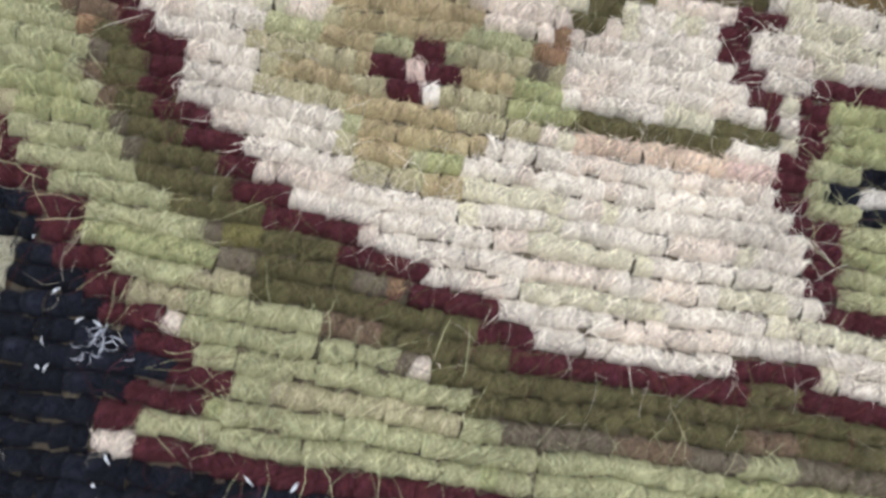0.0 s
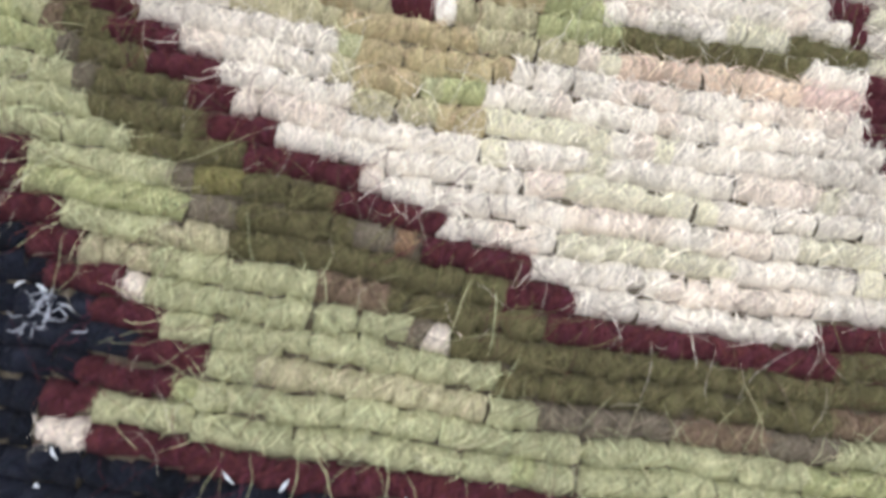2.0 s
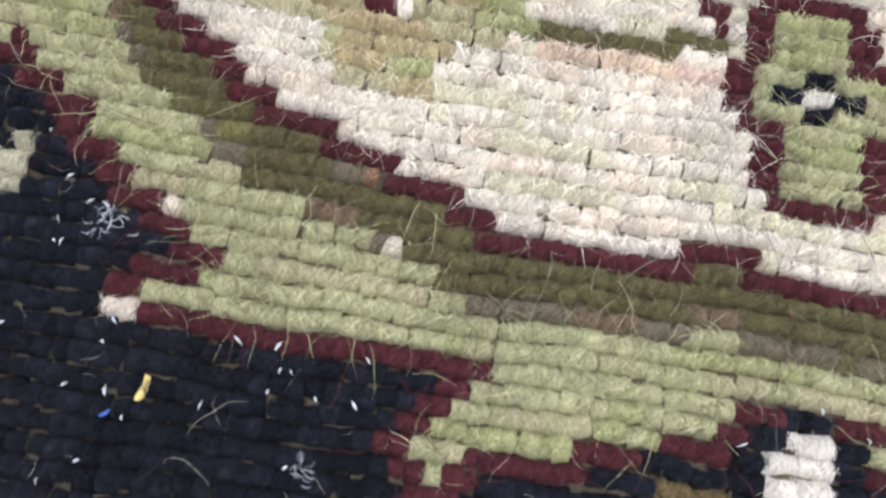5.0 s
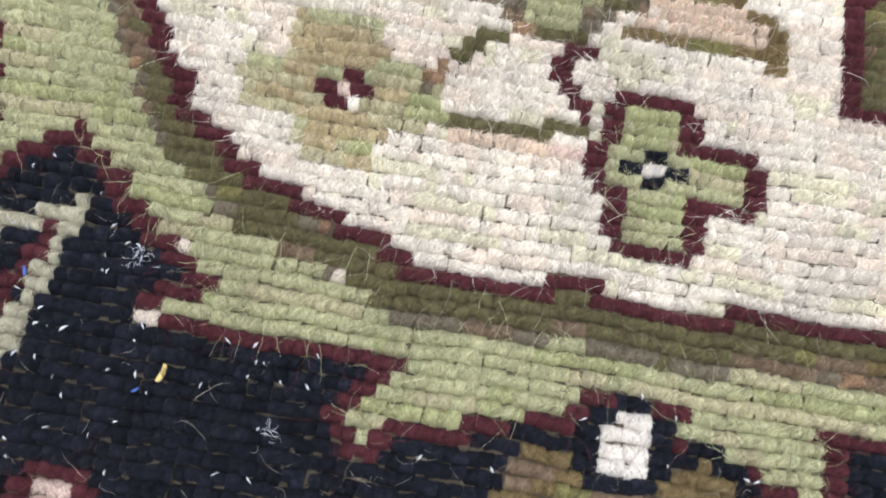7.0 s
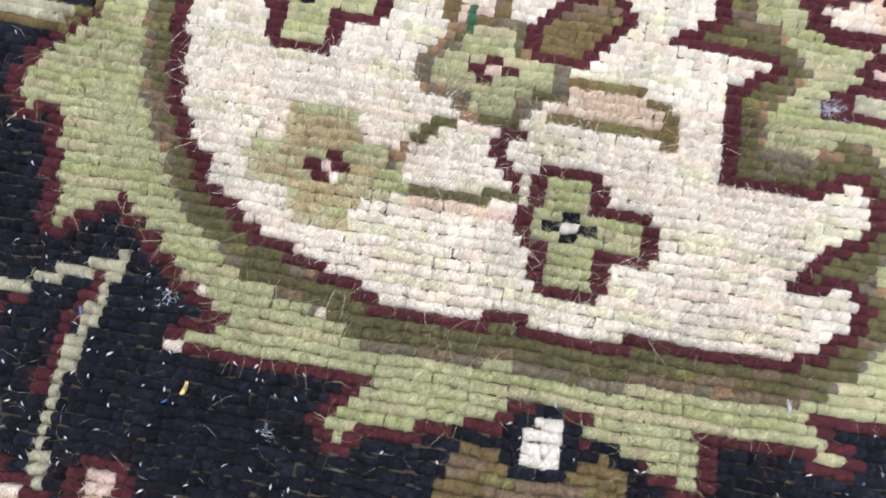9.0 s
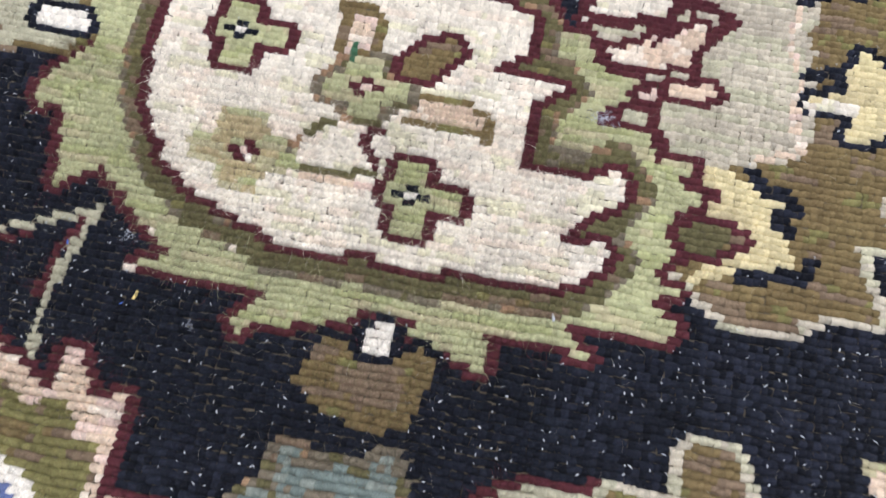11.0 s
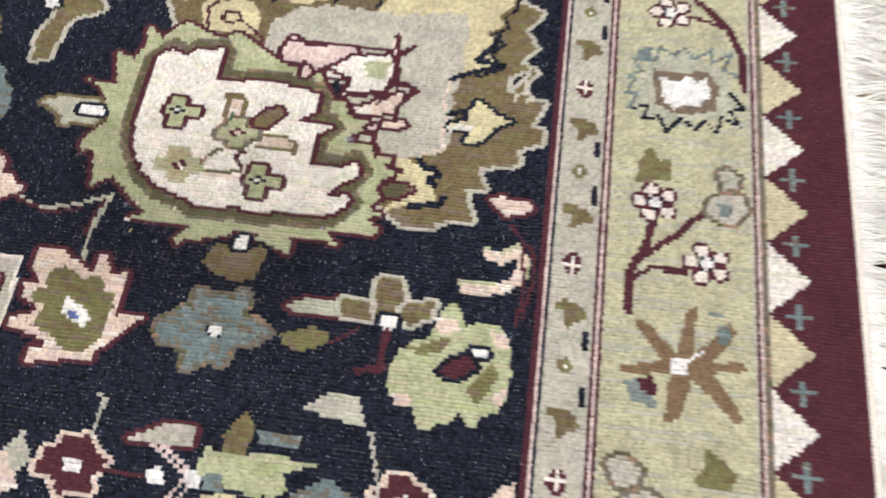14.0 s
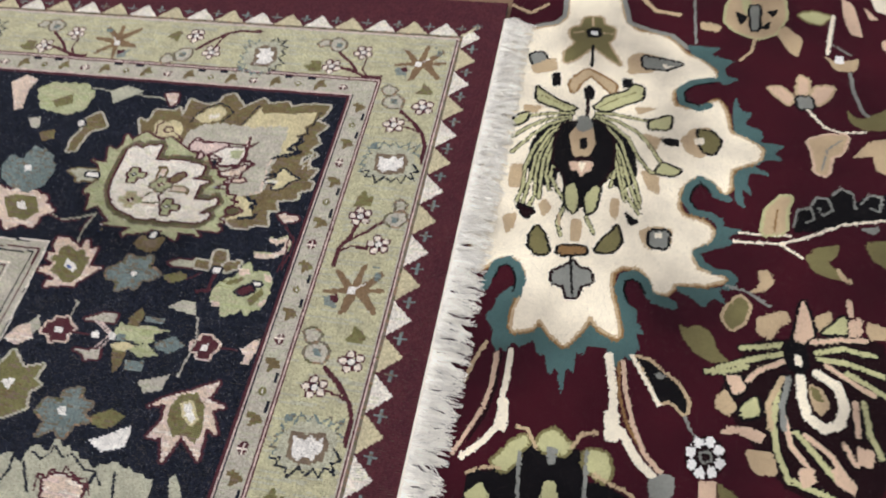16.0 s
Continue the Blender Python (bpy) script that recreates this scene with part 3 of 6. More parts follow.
p.fill("sand", [(32, -84.7), (41.3, -82.1), (47.2, -83.9), (43.3, -87.6), (34.9, -87.7)])
p.fill("bronze", [(34.6, -86.9), (44.3, -87.5), (44.2, -95.5), (41.5, -99.3)])
p.fill("steel", [(46.6, -67), (59.7, -67.3), (59.5, -70.1), (47.9, -70.7)])
p.fill("steel", [(45.4, -91.4), (57.5, -90.9), (59, -96.4), (48.5, -97)])
p.fill("steel", [(58.6, -81.4), (69, -76.2), (78.9, -79.8), (70.9, -85.6), (60.9, -83.7)])
p.fill("white", [(28.5, -78.9), (32.6, -78.5), (34, -82), (29.9, -82.5)])
p.fill("steel", [(33.3, -79.1), (39.3, -78.4), (40.7, -82.3), (34.8, -82.9)])
p.fill("peach", [(112.4, -78.5), (118.4, -72.9), (122.6, -71.6), (122.7, -77.7), (119.6, -86.1), (115.4, -85.4), (117.2, -81.5)])
p.line("greige", 1, [(79.5, -65.2), (83.9, -76.6), (82, -91.4), (81.4, -96.2)])
p.line("maroon", 1, [(100.2, -79.2), (112.4, -78.5)])
p.fill("greige", [(-30.5, -82.2), (-23.1, -77), (-21.6, -74.2), (-16.6, -80.7), (-20.1, -85.3), (-24.7, -89.2)])
p.line("greige", 1, [(-3.5, -63.7), (-0.3, -64.8), (-1.3, -73.8)])
p.fill("green", [(-115.8, 73.3), (-107.6, 80.1), (-78.2, 80.9), (-68, 73.7), (-69.2, 61.2), (-80.7, 55.8), (-103.7, 58.5)], jag=1.0)
p.fill("moss2", [(-98.5, 65.3), (-85, 72.4), (-81.4, 64.8), (-91.8, 60.3)])
p.fill("bronze", [(-64, 53.6), (-55.7, 59.9), (-48.9, 53.7), (-44.9, 48.8), (-54.7, 45.2), (-57.7, 41), (-58.3, 29.5), (-64.7, 28.8), (-65.4, 39), (-62.5, 44.5)], ("greige", 1))
p.fill("white", [(-69.3, 51.8), (-64.5, 52.3), (-62.6, 48.2), (-67.3, 47.7)], ("navy", 1))
p.line("sagegrey", 1, [(-71.9, 78.1), (-38.3, 76), (-14.8, 74.6), (-1.2, 69.7)])
p.fill("sagegrey", [(-57.2, 76.8), (-46.3, 82.3), (-30.7, 78.9), (-41.1, 72.5), (-49.7, 67.3)])
p.fill("peach", [(-13.3, 77.9), (-3.5, 80), (-1.4, 72), (-4.5, 69)], ("maroon", 1))
p.fill("steel", [(-105.6, 11.5), (-105.3, 21.9), (-93.7, 20.8), (-91.6, 30.3), (-75, 26.7), (-65.7, 15.1), (-66, 4.9), (-75.2, -2.6), (-90.5, 0.7), (-99.7, 4.7)], jag=1.0)
p.fill("white", [(-90.1, 16.6), (-85, 17), (-82.1, 12.4), (-87.1, 11.9)])
p.fill("bronze", [(-94.1, 40.1), (-82.8, 44), (-79.8, 36.9), (-87.2, 34.1)])
p.fill("greige", [(-108.6, 49.9), (-99.9, 52.4), (-95.8, 44.3), (-101.7, 43.4)])
p.fill("peach", [(-140.7, 77.6), (-131.6, 84.6), (-120, 81.6), (-122.5, 71.8), (-118.6, 58.2), (-123.9, 55.5)])
p.fill("peach", [(71.5, -112.1), (81.3, -105.9), (90.4, -103.1), (94.8, -101.4), (108.2, -95.0), (104.8, -104.5), (117.2, -107.7), (108.9, -109.6), (117.8, -121.2), (109.2, -117.7), (111.7, -133.7), (96.9, -123.7), (91.6, -137.5), (86.4, -125.8), (77.2, -126.4), (82.3, -118.3), (81.6, -110.1)], ("maroon", 1))
p.fill("moss2", [(83.9, -111.2), (87.6, -104.6), (97.1, -102.6), (104.1, -108.8), (107.6, -119.2), (106.6, -126.5), (98.2, -123.0), (92.1, -124.3), (85.5, -117.9)])
p.fill("white", [(91.3, -108.6), (95.1, -107.9), (101.3, -114.6), (100.1, -117.7), (95.0, -114.3)], ("sand", 1))
p.fill("steel", [(6.8, -121.9), (9.7, -115.0), (19.8, -116.7), (17.9, -110.6), (29.0, -107.8), (28.8, -113.6), (38.7, -115.2), (34.3, -120.0), (41.6, -123.5), (32.4, -125.7), (29.9, -133.3), (21.8, -128.7), (13.7, -134.0), (15.1, -126.5)], ("grey", 1))
p.fill("white", [(18.4, -119.1), (23.1, -118.5), (25.3, -122.1), (20.6, -122.7)])
p.fill("moss2", [(40.4, -120.6), (50.8, -115.8), (60.4, -119.1), (52.9, -126), (43.3, -124.4)])
p.fill("white", [(45.3, -132.2), (66.9, -122.2), (67.4, -132.2), (55.2, -136.3)])
p.fill("moss2", [(-41.1, -102.8), (-29.6, -102.9), (-25.8, -94.3), (-14.7, -102.7), (-2.3, -99.8), (-4.2, -107.4), (2.0, -110.2), (-3.8, -113.8), (-0.4, -121.9), (-12.8, -127.9), (-26.2, -124.5)], ("greige", 1))
p.fill("white", [(-24.4, -110.2), (-15, -108), (-16.7, -114.6)])
p.fill("greige", [(58.7, -101.3), (76.6, -95.8), (75, -104), (65.2, -106.3)])
p.fill("sagegrey", [(-8.4, -146.7), (2.8, -142.2), (12.5, -146.2), (14.4, -138.1), (25.8, -139.4), (26, -134), (38.8, -137.8), (55.8, -143.5), (64.1, -139.9), (89.9, -144.4), (92.8, -156.3), (5.6, -167.3)], jag=1.0)
p.line("navy", 1.4, [(3.4, -158.9), (7.7, -150.7), (5.8, -142.3)])
p.line("navy", 1.4, [(23.3, -157.7), (14.1, -146.6)])
p.line("navy", 1.4, [(55.8, -154.1), (56.6, -147.2)])
p.line("navy", 1.4, [(72.5, -155.2), (68, -144)])
p.line("navy", 1, [(16, -140.6), (23.2, -143.6), (26.5, -140.6), (27.5, -136.5), (34.7, -141.4), (39.5, -139), (49.7, -144.8), (55.9, -144.8), (63, -150.2)])
p.line("maroon", 1, [(27.1, -157.2), (25.3, -149.8), (31, -150.7), (31.8, -146.5), (38.4, -148.7), (39.6, -145), (49, -149.4), (53.5, -148.4), (59.4, -155.6)])
p.fill("peach", [(33, -159.4), (29.9, -151.8), (36.2, -148), (44, -149.6), (53.8, -151.9), (54.5, -158.7)], ("maroon", 1))
p.fill("sagegrey", [(99.3, -143.2), (102.1, -140.9), (110.6, -149.7), (103.8, -152.5)])
p.fill("greige", [(-84.7, -33.9), (-41.2, -32.6), (-38.9, -91.3), (-45.4, -92)])
p.line("ivory", 1, [(-85.2, -33.2), (-40.9, -31.8), (-37.8, -91.8)])
p.line("maroon", 1, [(-81.9, -38), (-44.6, -36.5), (-43.7, -85.2)])
p.line("navy", 1, [(-80.3, -40.4), (-47.8, -39.3), (-47.7, -81.5)])
p.line("ivory", 1, [(-75.6, -47.4), (-60.4, -46.6), (-59.2, -65.7)])
p.line("maroon", 1, [(-74.2, -49.4), (-62.2, -48.9), (-61.3, -62.6)])
p.fill("peach", [(-36.4, -89.2), (-32.3, -82.4), (-24.7, -79.1), (-17.7, -87.1), (-26.2, -91.8)])
p.fill("ivory_b", [(-10.5, -13.5), (-9.5, -13.5), (-9.5, -12.5), (-10.5, -12.5)])
p.fill("ivory_b", [(-12.0, -18.5), (-10.0, -18.5), (-10.0, -17.5), (-12.0, -17.5)])
p.fill("ivory_b", [(2.5, -13.5), (3.5, -13.5), (3.5, -12.5), (2.5, -12.5)])
# border groups


def white_flower(p):
    p.fill("sagegrey", [(-18, -6), (-13, -8), (-8, -12), (-2, -10), (6, -10), (12, -8), (16, -5), (15, 4), (12, 8), (6, 10), (-1, 13), (-9, 10), (-16, 5)])
    p.fill("brown", [(-12, 6), (-2, 5), (7, 7), (11, 2), (10, -6), (4, -8), (-3, -9), (-11, -6)])
    p.fill("white", [(-9.7, 3.5), (-3.4, 2.1), (-0, 4.9), (3.9, 2.4), (6.8, 5.1), (8.4, -2.4), (5.1, -3.5), (4.7, -6.1), (-1.4, -5.3), (-4.1, -7.4), (-8.3, -4.8)], ("brown", 1))
    p.line("steel", 1, [(-20.6, 2.4), (-16, 4.8), (-19, 8.7), (-11.5, 8.7), (-9.6, 13.8), (-4.4, 11.3), (-1, 14.6), (2.3, 10.7), (8.9, 14.6), (8.1, 10.1), (15.9, 13.8), (12.4, 8), (17.4, 6.1)])
    p.line("navy", 1, [(-20, -8.3), (-13.3, -6.9), (-15.2, -11.3), (-9.3, -10.3), (-7.1, -15.1), (-2.1, -10), (2.9, -13), (6.2, -9.7), (10.1, -13.4), (12, -8.2), (18.2, -10.8), (15, -6), (19.7, -4.6), (15, -0.1)])
    p.line("steel", 1, [(-20, -8.3), (-17.5, -3.3), (-21.2, -2.9), (-18.1, 1.4), (-20.6, 2.4)])
    p.fill("steel", [(-18.2, 12.5), (-12.1, 13.6), (-12.9, 10), (-17.3, 8.9)])


def brown_star(p):
    p.fill("steel_b", [(6, 14), (14, 15), (17, 9), (10, 7)])
    p.fill("steel_b", [(-16, -5), (-8, -4), (-6, -11), (-14, -10)])
    p.fill("steel_b", [(8, -6), (17, -5), (16, -11), (9, -11)])
    p.fill("grey2", [(-8.7, -8.2), (-6.3, 14.3), (-0, 16.8), (9, 13.9), (21.9, 15.3), (16.1, 7.1), (22.6, 6), (19.3, -5.2), (23.7, -8.3), (11.9, -14.8), (3.5, -13.9), (-10.1, -5.7), (-13.9, -1.5)])
    p.fill("bronze2", [(-14.7, 11.5), (-9, 10.2), (-0.5, 2.6), (2.8, 15.2), (5.6, 15.5), (4.8, 3.2), (15.7, 12.7), (18, 10.1), (10.2, 1.9), (20.3, 3), (20.5, 0.6), (10.5, -0.8), (19.8, -11.3), (16.8, -12.5), (9, -6.3), (4.4, -3.2), (0.3, -13.4), (-3.7, -14.3), (-3.5, -7.6), (-2.1, -2.1), (-16.9, -3.3), (-16.7, -1.5), (-4.6, 0.9)])
    p.fill("maroon", [(-12.4, -4.6), (-7.3, -3), (-6, -7.9), (-9.9, -7.6)])
    p.fill("steel", [(11.5, 11.3), (15.7, 11.8), (16.1, 7.5), (12.3, 7.1)])
    p.fill("white", [(-2.5, 1.5), (2.8, 2.1), (3.2, -1.9), (-2, -2.5)])
    p.line("white", 1, [(3.4, 1.7), (7.4, 4.4)])


def branch(p):
    p.fill("moss2", [(-11.1, 12.9), (-7, 17.8), (-4.1, 13.2), (0, 14.5), (0.1, 7.5), (-12.1, 5.8)])
    p.line("maroon", 2.4, [(-12.5, -30.6), (-13, -20.9), (-7.8, -12.3), (-5.5, -4.2)])
    p.line("maroon", 1.4, [(-12.1, -22.4), (-5.9, -18.6), (5.3, -19)])
    p.line("maroon", 2, [(-8.6, -15.4), (0.9, -9.4), (10.2, -1.2)])
    p.fill("greige", [(15.3, 11.2), (18.1, 13.2), (22.3, 10.8), (21.6, 7), (17.1, 6.6)], ("grey", 1))
    p.fill("greige", [(12.2, 2.2), (16.5, 5.2), (23.4, 5.1), (24.8, 1), (20.7, -3.7), (16.1, -3.7), (11.9, -1.6)], ("grey", 1))
    p.fill("steel", [(15.2, 1.9), (19.3, 2.3), (19.6, -1.3), (15.5, -1.7)])


def branch_b(p):
    p.line("maroon", 2.4, [(24.8, -33.6), (23.8, -20.6), (20.2, -13.5), (11.7, -5.6), (0.8, 1.6)])
    p.line("maroon", 1.4, [(20.5, -13.5), (13.5, -11), (2.8, -8.9)])
    p.fill("moss2", [(7.1, 16.4), (10.6, 20.4), (11.2, 25), (16.1, 22.5), (20.1, 18.5), (18.2, 15.9)])
    p.fill("greige", [(-17.4, 18.9), (-12.9, 20.9), (-6.8, 18.5), (-8.9, 14.7), (-13.6, 13.3)], ("grey", 1))
    p.fill("greige", [(-12.9, 11.2), (-5.3, 14.2), (0.2, 10.3), (-0.2, 4.4), (-7.7, 3.6), (-12.9, 6.5)], ("grey", 1))
    p.fill("steel", [(-9.3, 10.8), (-4.9, 11.2), (-3.4, 7), (-7.7, 6.5)])


# rug two: ivory medallion
MEDALLION_1 = [(269.9, 185.9), (271.7, 166.3), (265.2, 158.2), (253.1, 154.9), (243.0, 151.6), (230.0, 153.2), (228.7, 105.5), (232.1, 31.4), (237.2, -17.8), (242.7, -18.8), (248.7, -13.9), (254.9, -9.9), (263.7, -10.6), (270.8, -17.5), (270.6, -30.4), (267.3, -40.1), (267.6, -50.7), (278.6, -48.0), (282.6, -42.1), (290.4, -50.2), (299.1, -55.1), (307.3, -44.2), (311.3, -37.4), (316.9, -43.7), (328.4, -47.7), (325.8, -36.7), (320.4, -21.8), (320.1, -12.9), (326.4, -8.3), (336.3, -7.9), (343.3, -13.0), (346.2, -21.5), (354.5, -20.6), (357.4, -14.6)]
MEDALLION_2 = [(375.7, -13.6), (386.2, -9.6), (380.4, -8.3), (370.7, -6.2), (366.2, 0.8), (367.0, 5.9), (376.8, 10.9), (379.0, 17.2), (374.2, 21.9), (361.3, 24.1), (356.5, 30.7), (357.1, 39.8), (362.0, 47.6), (370.6, 52.2), (379.4, 48.6), (385.4, 41.8), (388.1, 44.6), (388.7, 57.7), (395.0, 60.9), (407.2, 65.9), (408.4, 73.7), (398.6, 79.1), (387.8, 82.9), (385.5, 96.2), (381.4, 105.1), (377.3, 103.9), (372.9, 100.1), (363.7, 97.2), (352.4, 99.2), (349.1, 105.4), (350.6, 112.4), (359.2, 117.5), (370.5, 122.9), (379.2, 122.3), (377.2, 128.8), (368.2, 136.3), (358.3, 140.1), (350.0, 148.9), (339.6, 155.3), (323.3, 156.6), (312.3, 165.7), (307.3, 188.4)]
q.fill("teal", [(327.2, -27.3), (338.2, -32.2), (337.0, -36.9), (343.0, -44.3), (337.9, -44.3), (340.4, -51.3), (336.0, -58.9), (332.4, -56.5), (328.4, -63.2), (322.7, -53.9), (311.6, -53.4), (309.8, -58.8), (305.8, -57.3), (306.0, -68.6), (301.2, -65.8), (300.5, -80.2), (295.7, -66.4), (292.0, -71.6), (288.4, -60.7), (284.0, -61.2), (281.2, -53.7), (273.9, -58.6), (268.6, -56.3), (266.5, -62.4), (262.6, -59.0), (261.9, -63.8), (256.7, -57.0), (257.1, -51.0), (250.6, -45.1), (254.9, -40.0), (256.0, -33.6), (263.1, -26.4), (275.6, -29.8), (307.6, -20.0)])
q.fill("ivory2", MEDALLION_1 + MEDALLION_2, ("tan", 1), ("bronze2", 1))
q.line("greyb", 3, [(311.0, 184.5), (316.6, 164.5), (331.3, 159.1), (347.7, 155.5), (359.2, 145.8)])
q.line("greyb", 3, [(267.5, 181.5), (268.2, 167.1), (262.8, 160.6), (248.5, 157.0)])
q.fill("teal", [(358.0, 148.1), (369.8, 148.0), (382.7, 147.6), (375.0, 141.0), (392.0, 137.7), (384.4, 131.6), (386.4, 125.1), (395.1, 123.6), (384.6, 117.4), (379.2, 123.6), (380.6, 129.1), (370.1, 136.9), (362.2, 140.4)])
q.line("teal", 4.5, [(379.2, 121.8), (363.0, 118.3), (354.9, 111.5), (356.8, 103.0), (368.5, 98.9), (374.8, 101.6)])
q.line("dark", 1.2, [(377.0, 119.4), (364.2, 115.8), (358.0, 110.4), (359.4, 104.1), (368.4, 101.0)])
q.fill("teal", [(392.1, 110.3), (395.8, 100.0), (403.1, 98.6), (397.6, 89.9), (408.3, 86.8), (410.0, 82.1), (407.4, 77.9), (423.9, 77.1), (416.1, 71.7), (421.8, 66.5), (410.7, 66.6), (402.6, 62.0), (414.6, 55.6), (400.9, 56.6), (399.1, 51.2), (402.4, 41.7), (395.6, 45.4), (398.3, 32.4), (392.2, 37.1), (390.8, 54.9), (395.7, 58.7), (408.9, 64.1), (411.2, 74.4), (399.3, 80.7), (391.4, 83.2), (389.9, 97.4)])
q.line("teal", 4.5, [(387.5, 38.4), (380.6, 40.3), (377.0, 46.1), (370.7, 49.6), (364.2, 44.5), (361.8, 35.5), (367.2, 27.9), (377.5, 26.8), (382.9, 23.1)])
q.line("dark", 1.2, [(377.1, 41.7), (370.8, 47.0), (366.4, 42.5), (364.6, 35.8), (368.9, 30.1)])
q.fill("teal", [(379.5, 25.9), (385.5, 26.5), (383.9, 21.2), (397.5, 19.8), (387.0, 14.7), (392.6, 11.9), (381.8, 7.4), (371.1, 3.3), (368.0, 5.7), (378.5, 10.4), (381.6, 17.5)])
q.line("teal", 4, [(369.4, 3.8), (372.9, -2.4), (380.4, -5.8), (388.5, -6.2), (391.3, -9.4), (387.9, -13.8)])
q.fill("teal", [(357.5, -16.5), (375.8, -16.4), (389.1, -12.8), (382.8, -16.9), (388.0, -24.0), (379.7, -20.6), (374.5, -27.3), (368.3, -21.9), (360.6, -19.9)])
q.line("teal", 5, [(357.1, -27.1), (351.3, -26.2), (344.0, -23.0), (340.2, -15.8), (334.4, -12.3), (328.3, -14.6), (326.2, -21.2), (330.0, -30.1), (334.7, -35.7)])
q.line("dark", 1.2, [(341.7, -22.6), (337.4, -16.8), (333.6, -15.3), (329.8, -17.0), (328.9, -21.5), (331.8, -28.4)])
q.fill("teal", [(343.3, -22.4), (356.2, -22.9), (357.8, -29.5), (351.4, -28.0), (344.3, -27.3)])
q.line("teal", 4.5, [(267.3, -30.8), (268.6, -22.6), (264.5, -14.9), (258.7, -11.8), (252.2, -14.2), (249.1, -21.4), (247.2, -28.8)])
q.line("dark", 1.2, [(264.7, -29.4), (265.2, -23.0), (262.1, -16.8), (258.2, -14.5), (254.1, -16.6), (252.2, -22.8)])
# top flower, crown and small sprays
q.fill("olive2", [(283.0, 167.1), (295.5, 168.0), (298.3, 160.7), (306.8, 158.8), (305.7, 148.9), (302.0, 145.8), (314.2, 127.4), (305.4, 132.3), (294.3, 140.9), (290.3, 140.6), (281.4, 130.4), (273.4, 127.0), (272.4, 136.8), (279.6, 144.1), (274.9, 149.1), (273.9, 156.4), (281.8, 159.5)], ("tan", 1))
q.line("dark", 2, [(292.1, 143.1), (293.2, 126.2)])
q.fill("dark", [(285.4, 157.7), (296.9, 158.6), (297.8, 150.3), (286.4, 149.4)])
q.fill("white2", [(289.0, 155.0), (294.4, 155.4), (294.7, 152.0), (289.4, 151.6)])
q.line("tan", 1.5, [(290.1, 160.1), (289.2, 167.5)])
q.line("tan", 1.2, [(284.5, 154.7), (276.5, 152.6)])
q.line("tan", 1.2, [(298.2, 154.2), (305.6, 153.8)])
q.fill("tan", [(279.4, 109.6), (281.0, 115.2), (290.3, 123.7), (301.3, 118.2), (312.1, 112.3), (310.5, 104.3), (302.0, 111.5), (293.7, 118.5), (287.7, 112.6), (282.6, 103.3)], ("bronze2", 1))
q.fill("dark", [(289.1, 107.8), (293.8, 110.8), (297.8, 106.7), (297.2, 98.8), (291.7, 99.2)])
q.line("maroonb", 2.2, [(293.6, 99.4), (294.7, 87.1)])
q.fill("greyb", [(247.5, 132.5), (257.1, 134.7), (261.5, 127.4), (252.0, 123.0)], ("dark", 1))
q.fill("tan", [(249.2, 122.7), (267.0, 131.6), (269.9, 120.2), (253.1, 116.6)])
q.fill("dark", [(265.7, 118.5), (272.1, 119.0), (273.6, 108.3), (267.3, 107.8)])
q.fill("tan", [(317.8, 135.6), (324.7, 139.9), (340.7, 137.4), (337.6, 124.3), (318.3, 120.9)])
q.fill("greyb", [(328.0, 137.3), (340.9, 135.1), (357.4, 132.7), (343.7, 126.6), (329.6, 127.3)], ("dark", 1))
q.fill("ivory2", [(341.1, 130.9), (350.9, 130.3), (344.4, 128.0)])
q.fill("dark", [(315.5, 118.0), (322.4, 118.5), (323.1, 110.6), (316.2, 110.0)])
q.fill("tan", [(250.3, 92.7), (263.8, 92.1), (260.0, 86.2), (250.1, 87.0)])
q.fill("tan", [(325.0, 96.9), (341.7, 96.6), (328.5, 90.8)])
q.fill("tan", [(332.5, 78.0), (345.2, 75.1), (341.5, 64.0), (335.9, 67.5)])
q.fill("tan", [(332.6, 52.4), (344.6, 49.7), (346.1, 36.5), (337.8, 40.1)])
q.fill("tan", [(248.6, 48.4), (259.2, 50.1), (258.4, 33.2), (249.6, 33.1)])
q.fill("tan", [(249.4, 14.6), (259.0, 17.8), (258.5, 8.4), (253.9, 2.4)])
q.fill("tan", [(273.8, 28.7), (280.4, 22.8), (275.2, 15.1), (271.0, 23.3)])
q.fill("tan", [(315.6, 32.1), (321.9, 32.0), (321.2, 17.6), (316.0, 21.3)])
# fan of fronds
q.fill("dark", [(281.6, 84.7), (265.3, 77.4), (259.2, 63.3), (259.8, 46.3), (270.2, 35.1), (280.7, 38.0), (278.3, 67.0)])
q.fill("dark", [(303.3, 85.7), (317.5, 79.5), (327.6, 65.5), (331.8, 49.3), (324.0, 36.6), (314.6, 41.2), (311.0, 70.0)])
q.line("dark", 2.7, [(300.2, 89.6), (313.5, 89.5), (328.8, 87.5), (342.0, 86.2), (350.2, 91.1)])
q.line("sage2", 1.5, [(300.2, 89.6), (313.5, 89.5), (328.8, 87.5), (342.0, 86.2), (350.2, 91.1)])
q.line("dark", 2.7, [(300.4, 87.6), (315.9, 84.7), (329.6, 77.7), (337.6, 69.2), (345.5, 58.2), (356.4, 54.6)])
q.line("sage2", 1.5, [(300.4, 87.6), (315.9, 84.7), (329.6, 77.7), (337.6, 69.2), (345.5, 58.2), (356.4, 54.6)])
q.line("dark", 2.7, [(300.5, 86.3), (312.4, 81.5), (323.3, 73.1), (331.0, 59.9), (339.6, 50.8), (355.1, 53.0)])
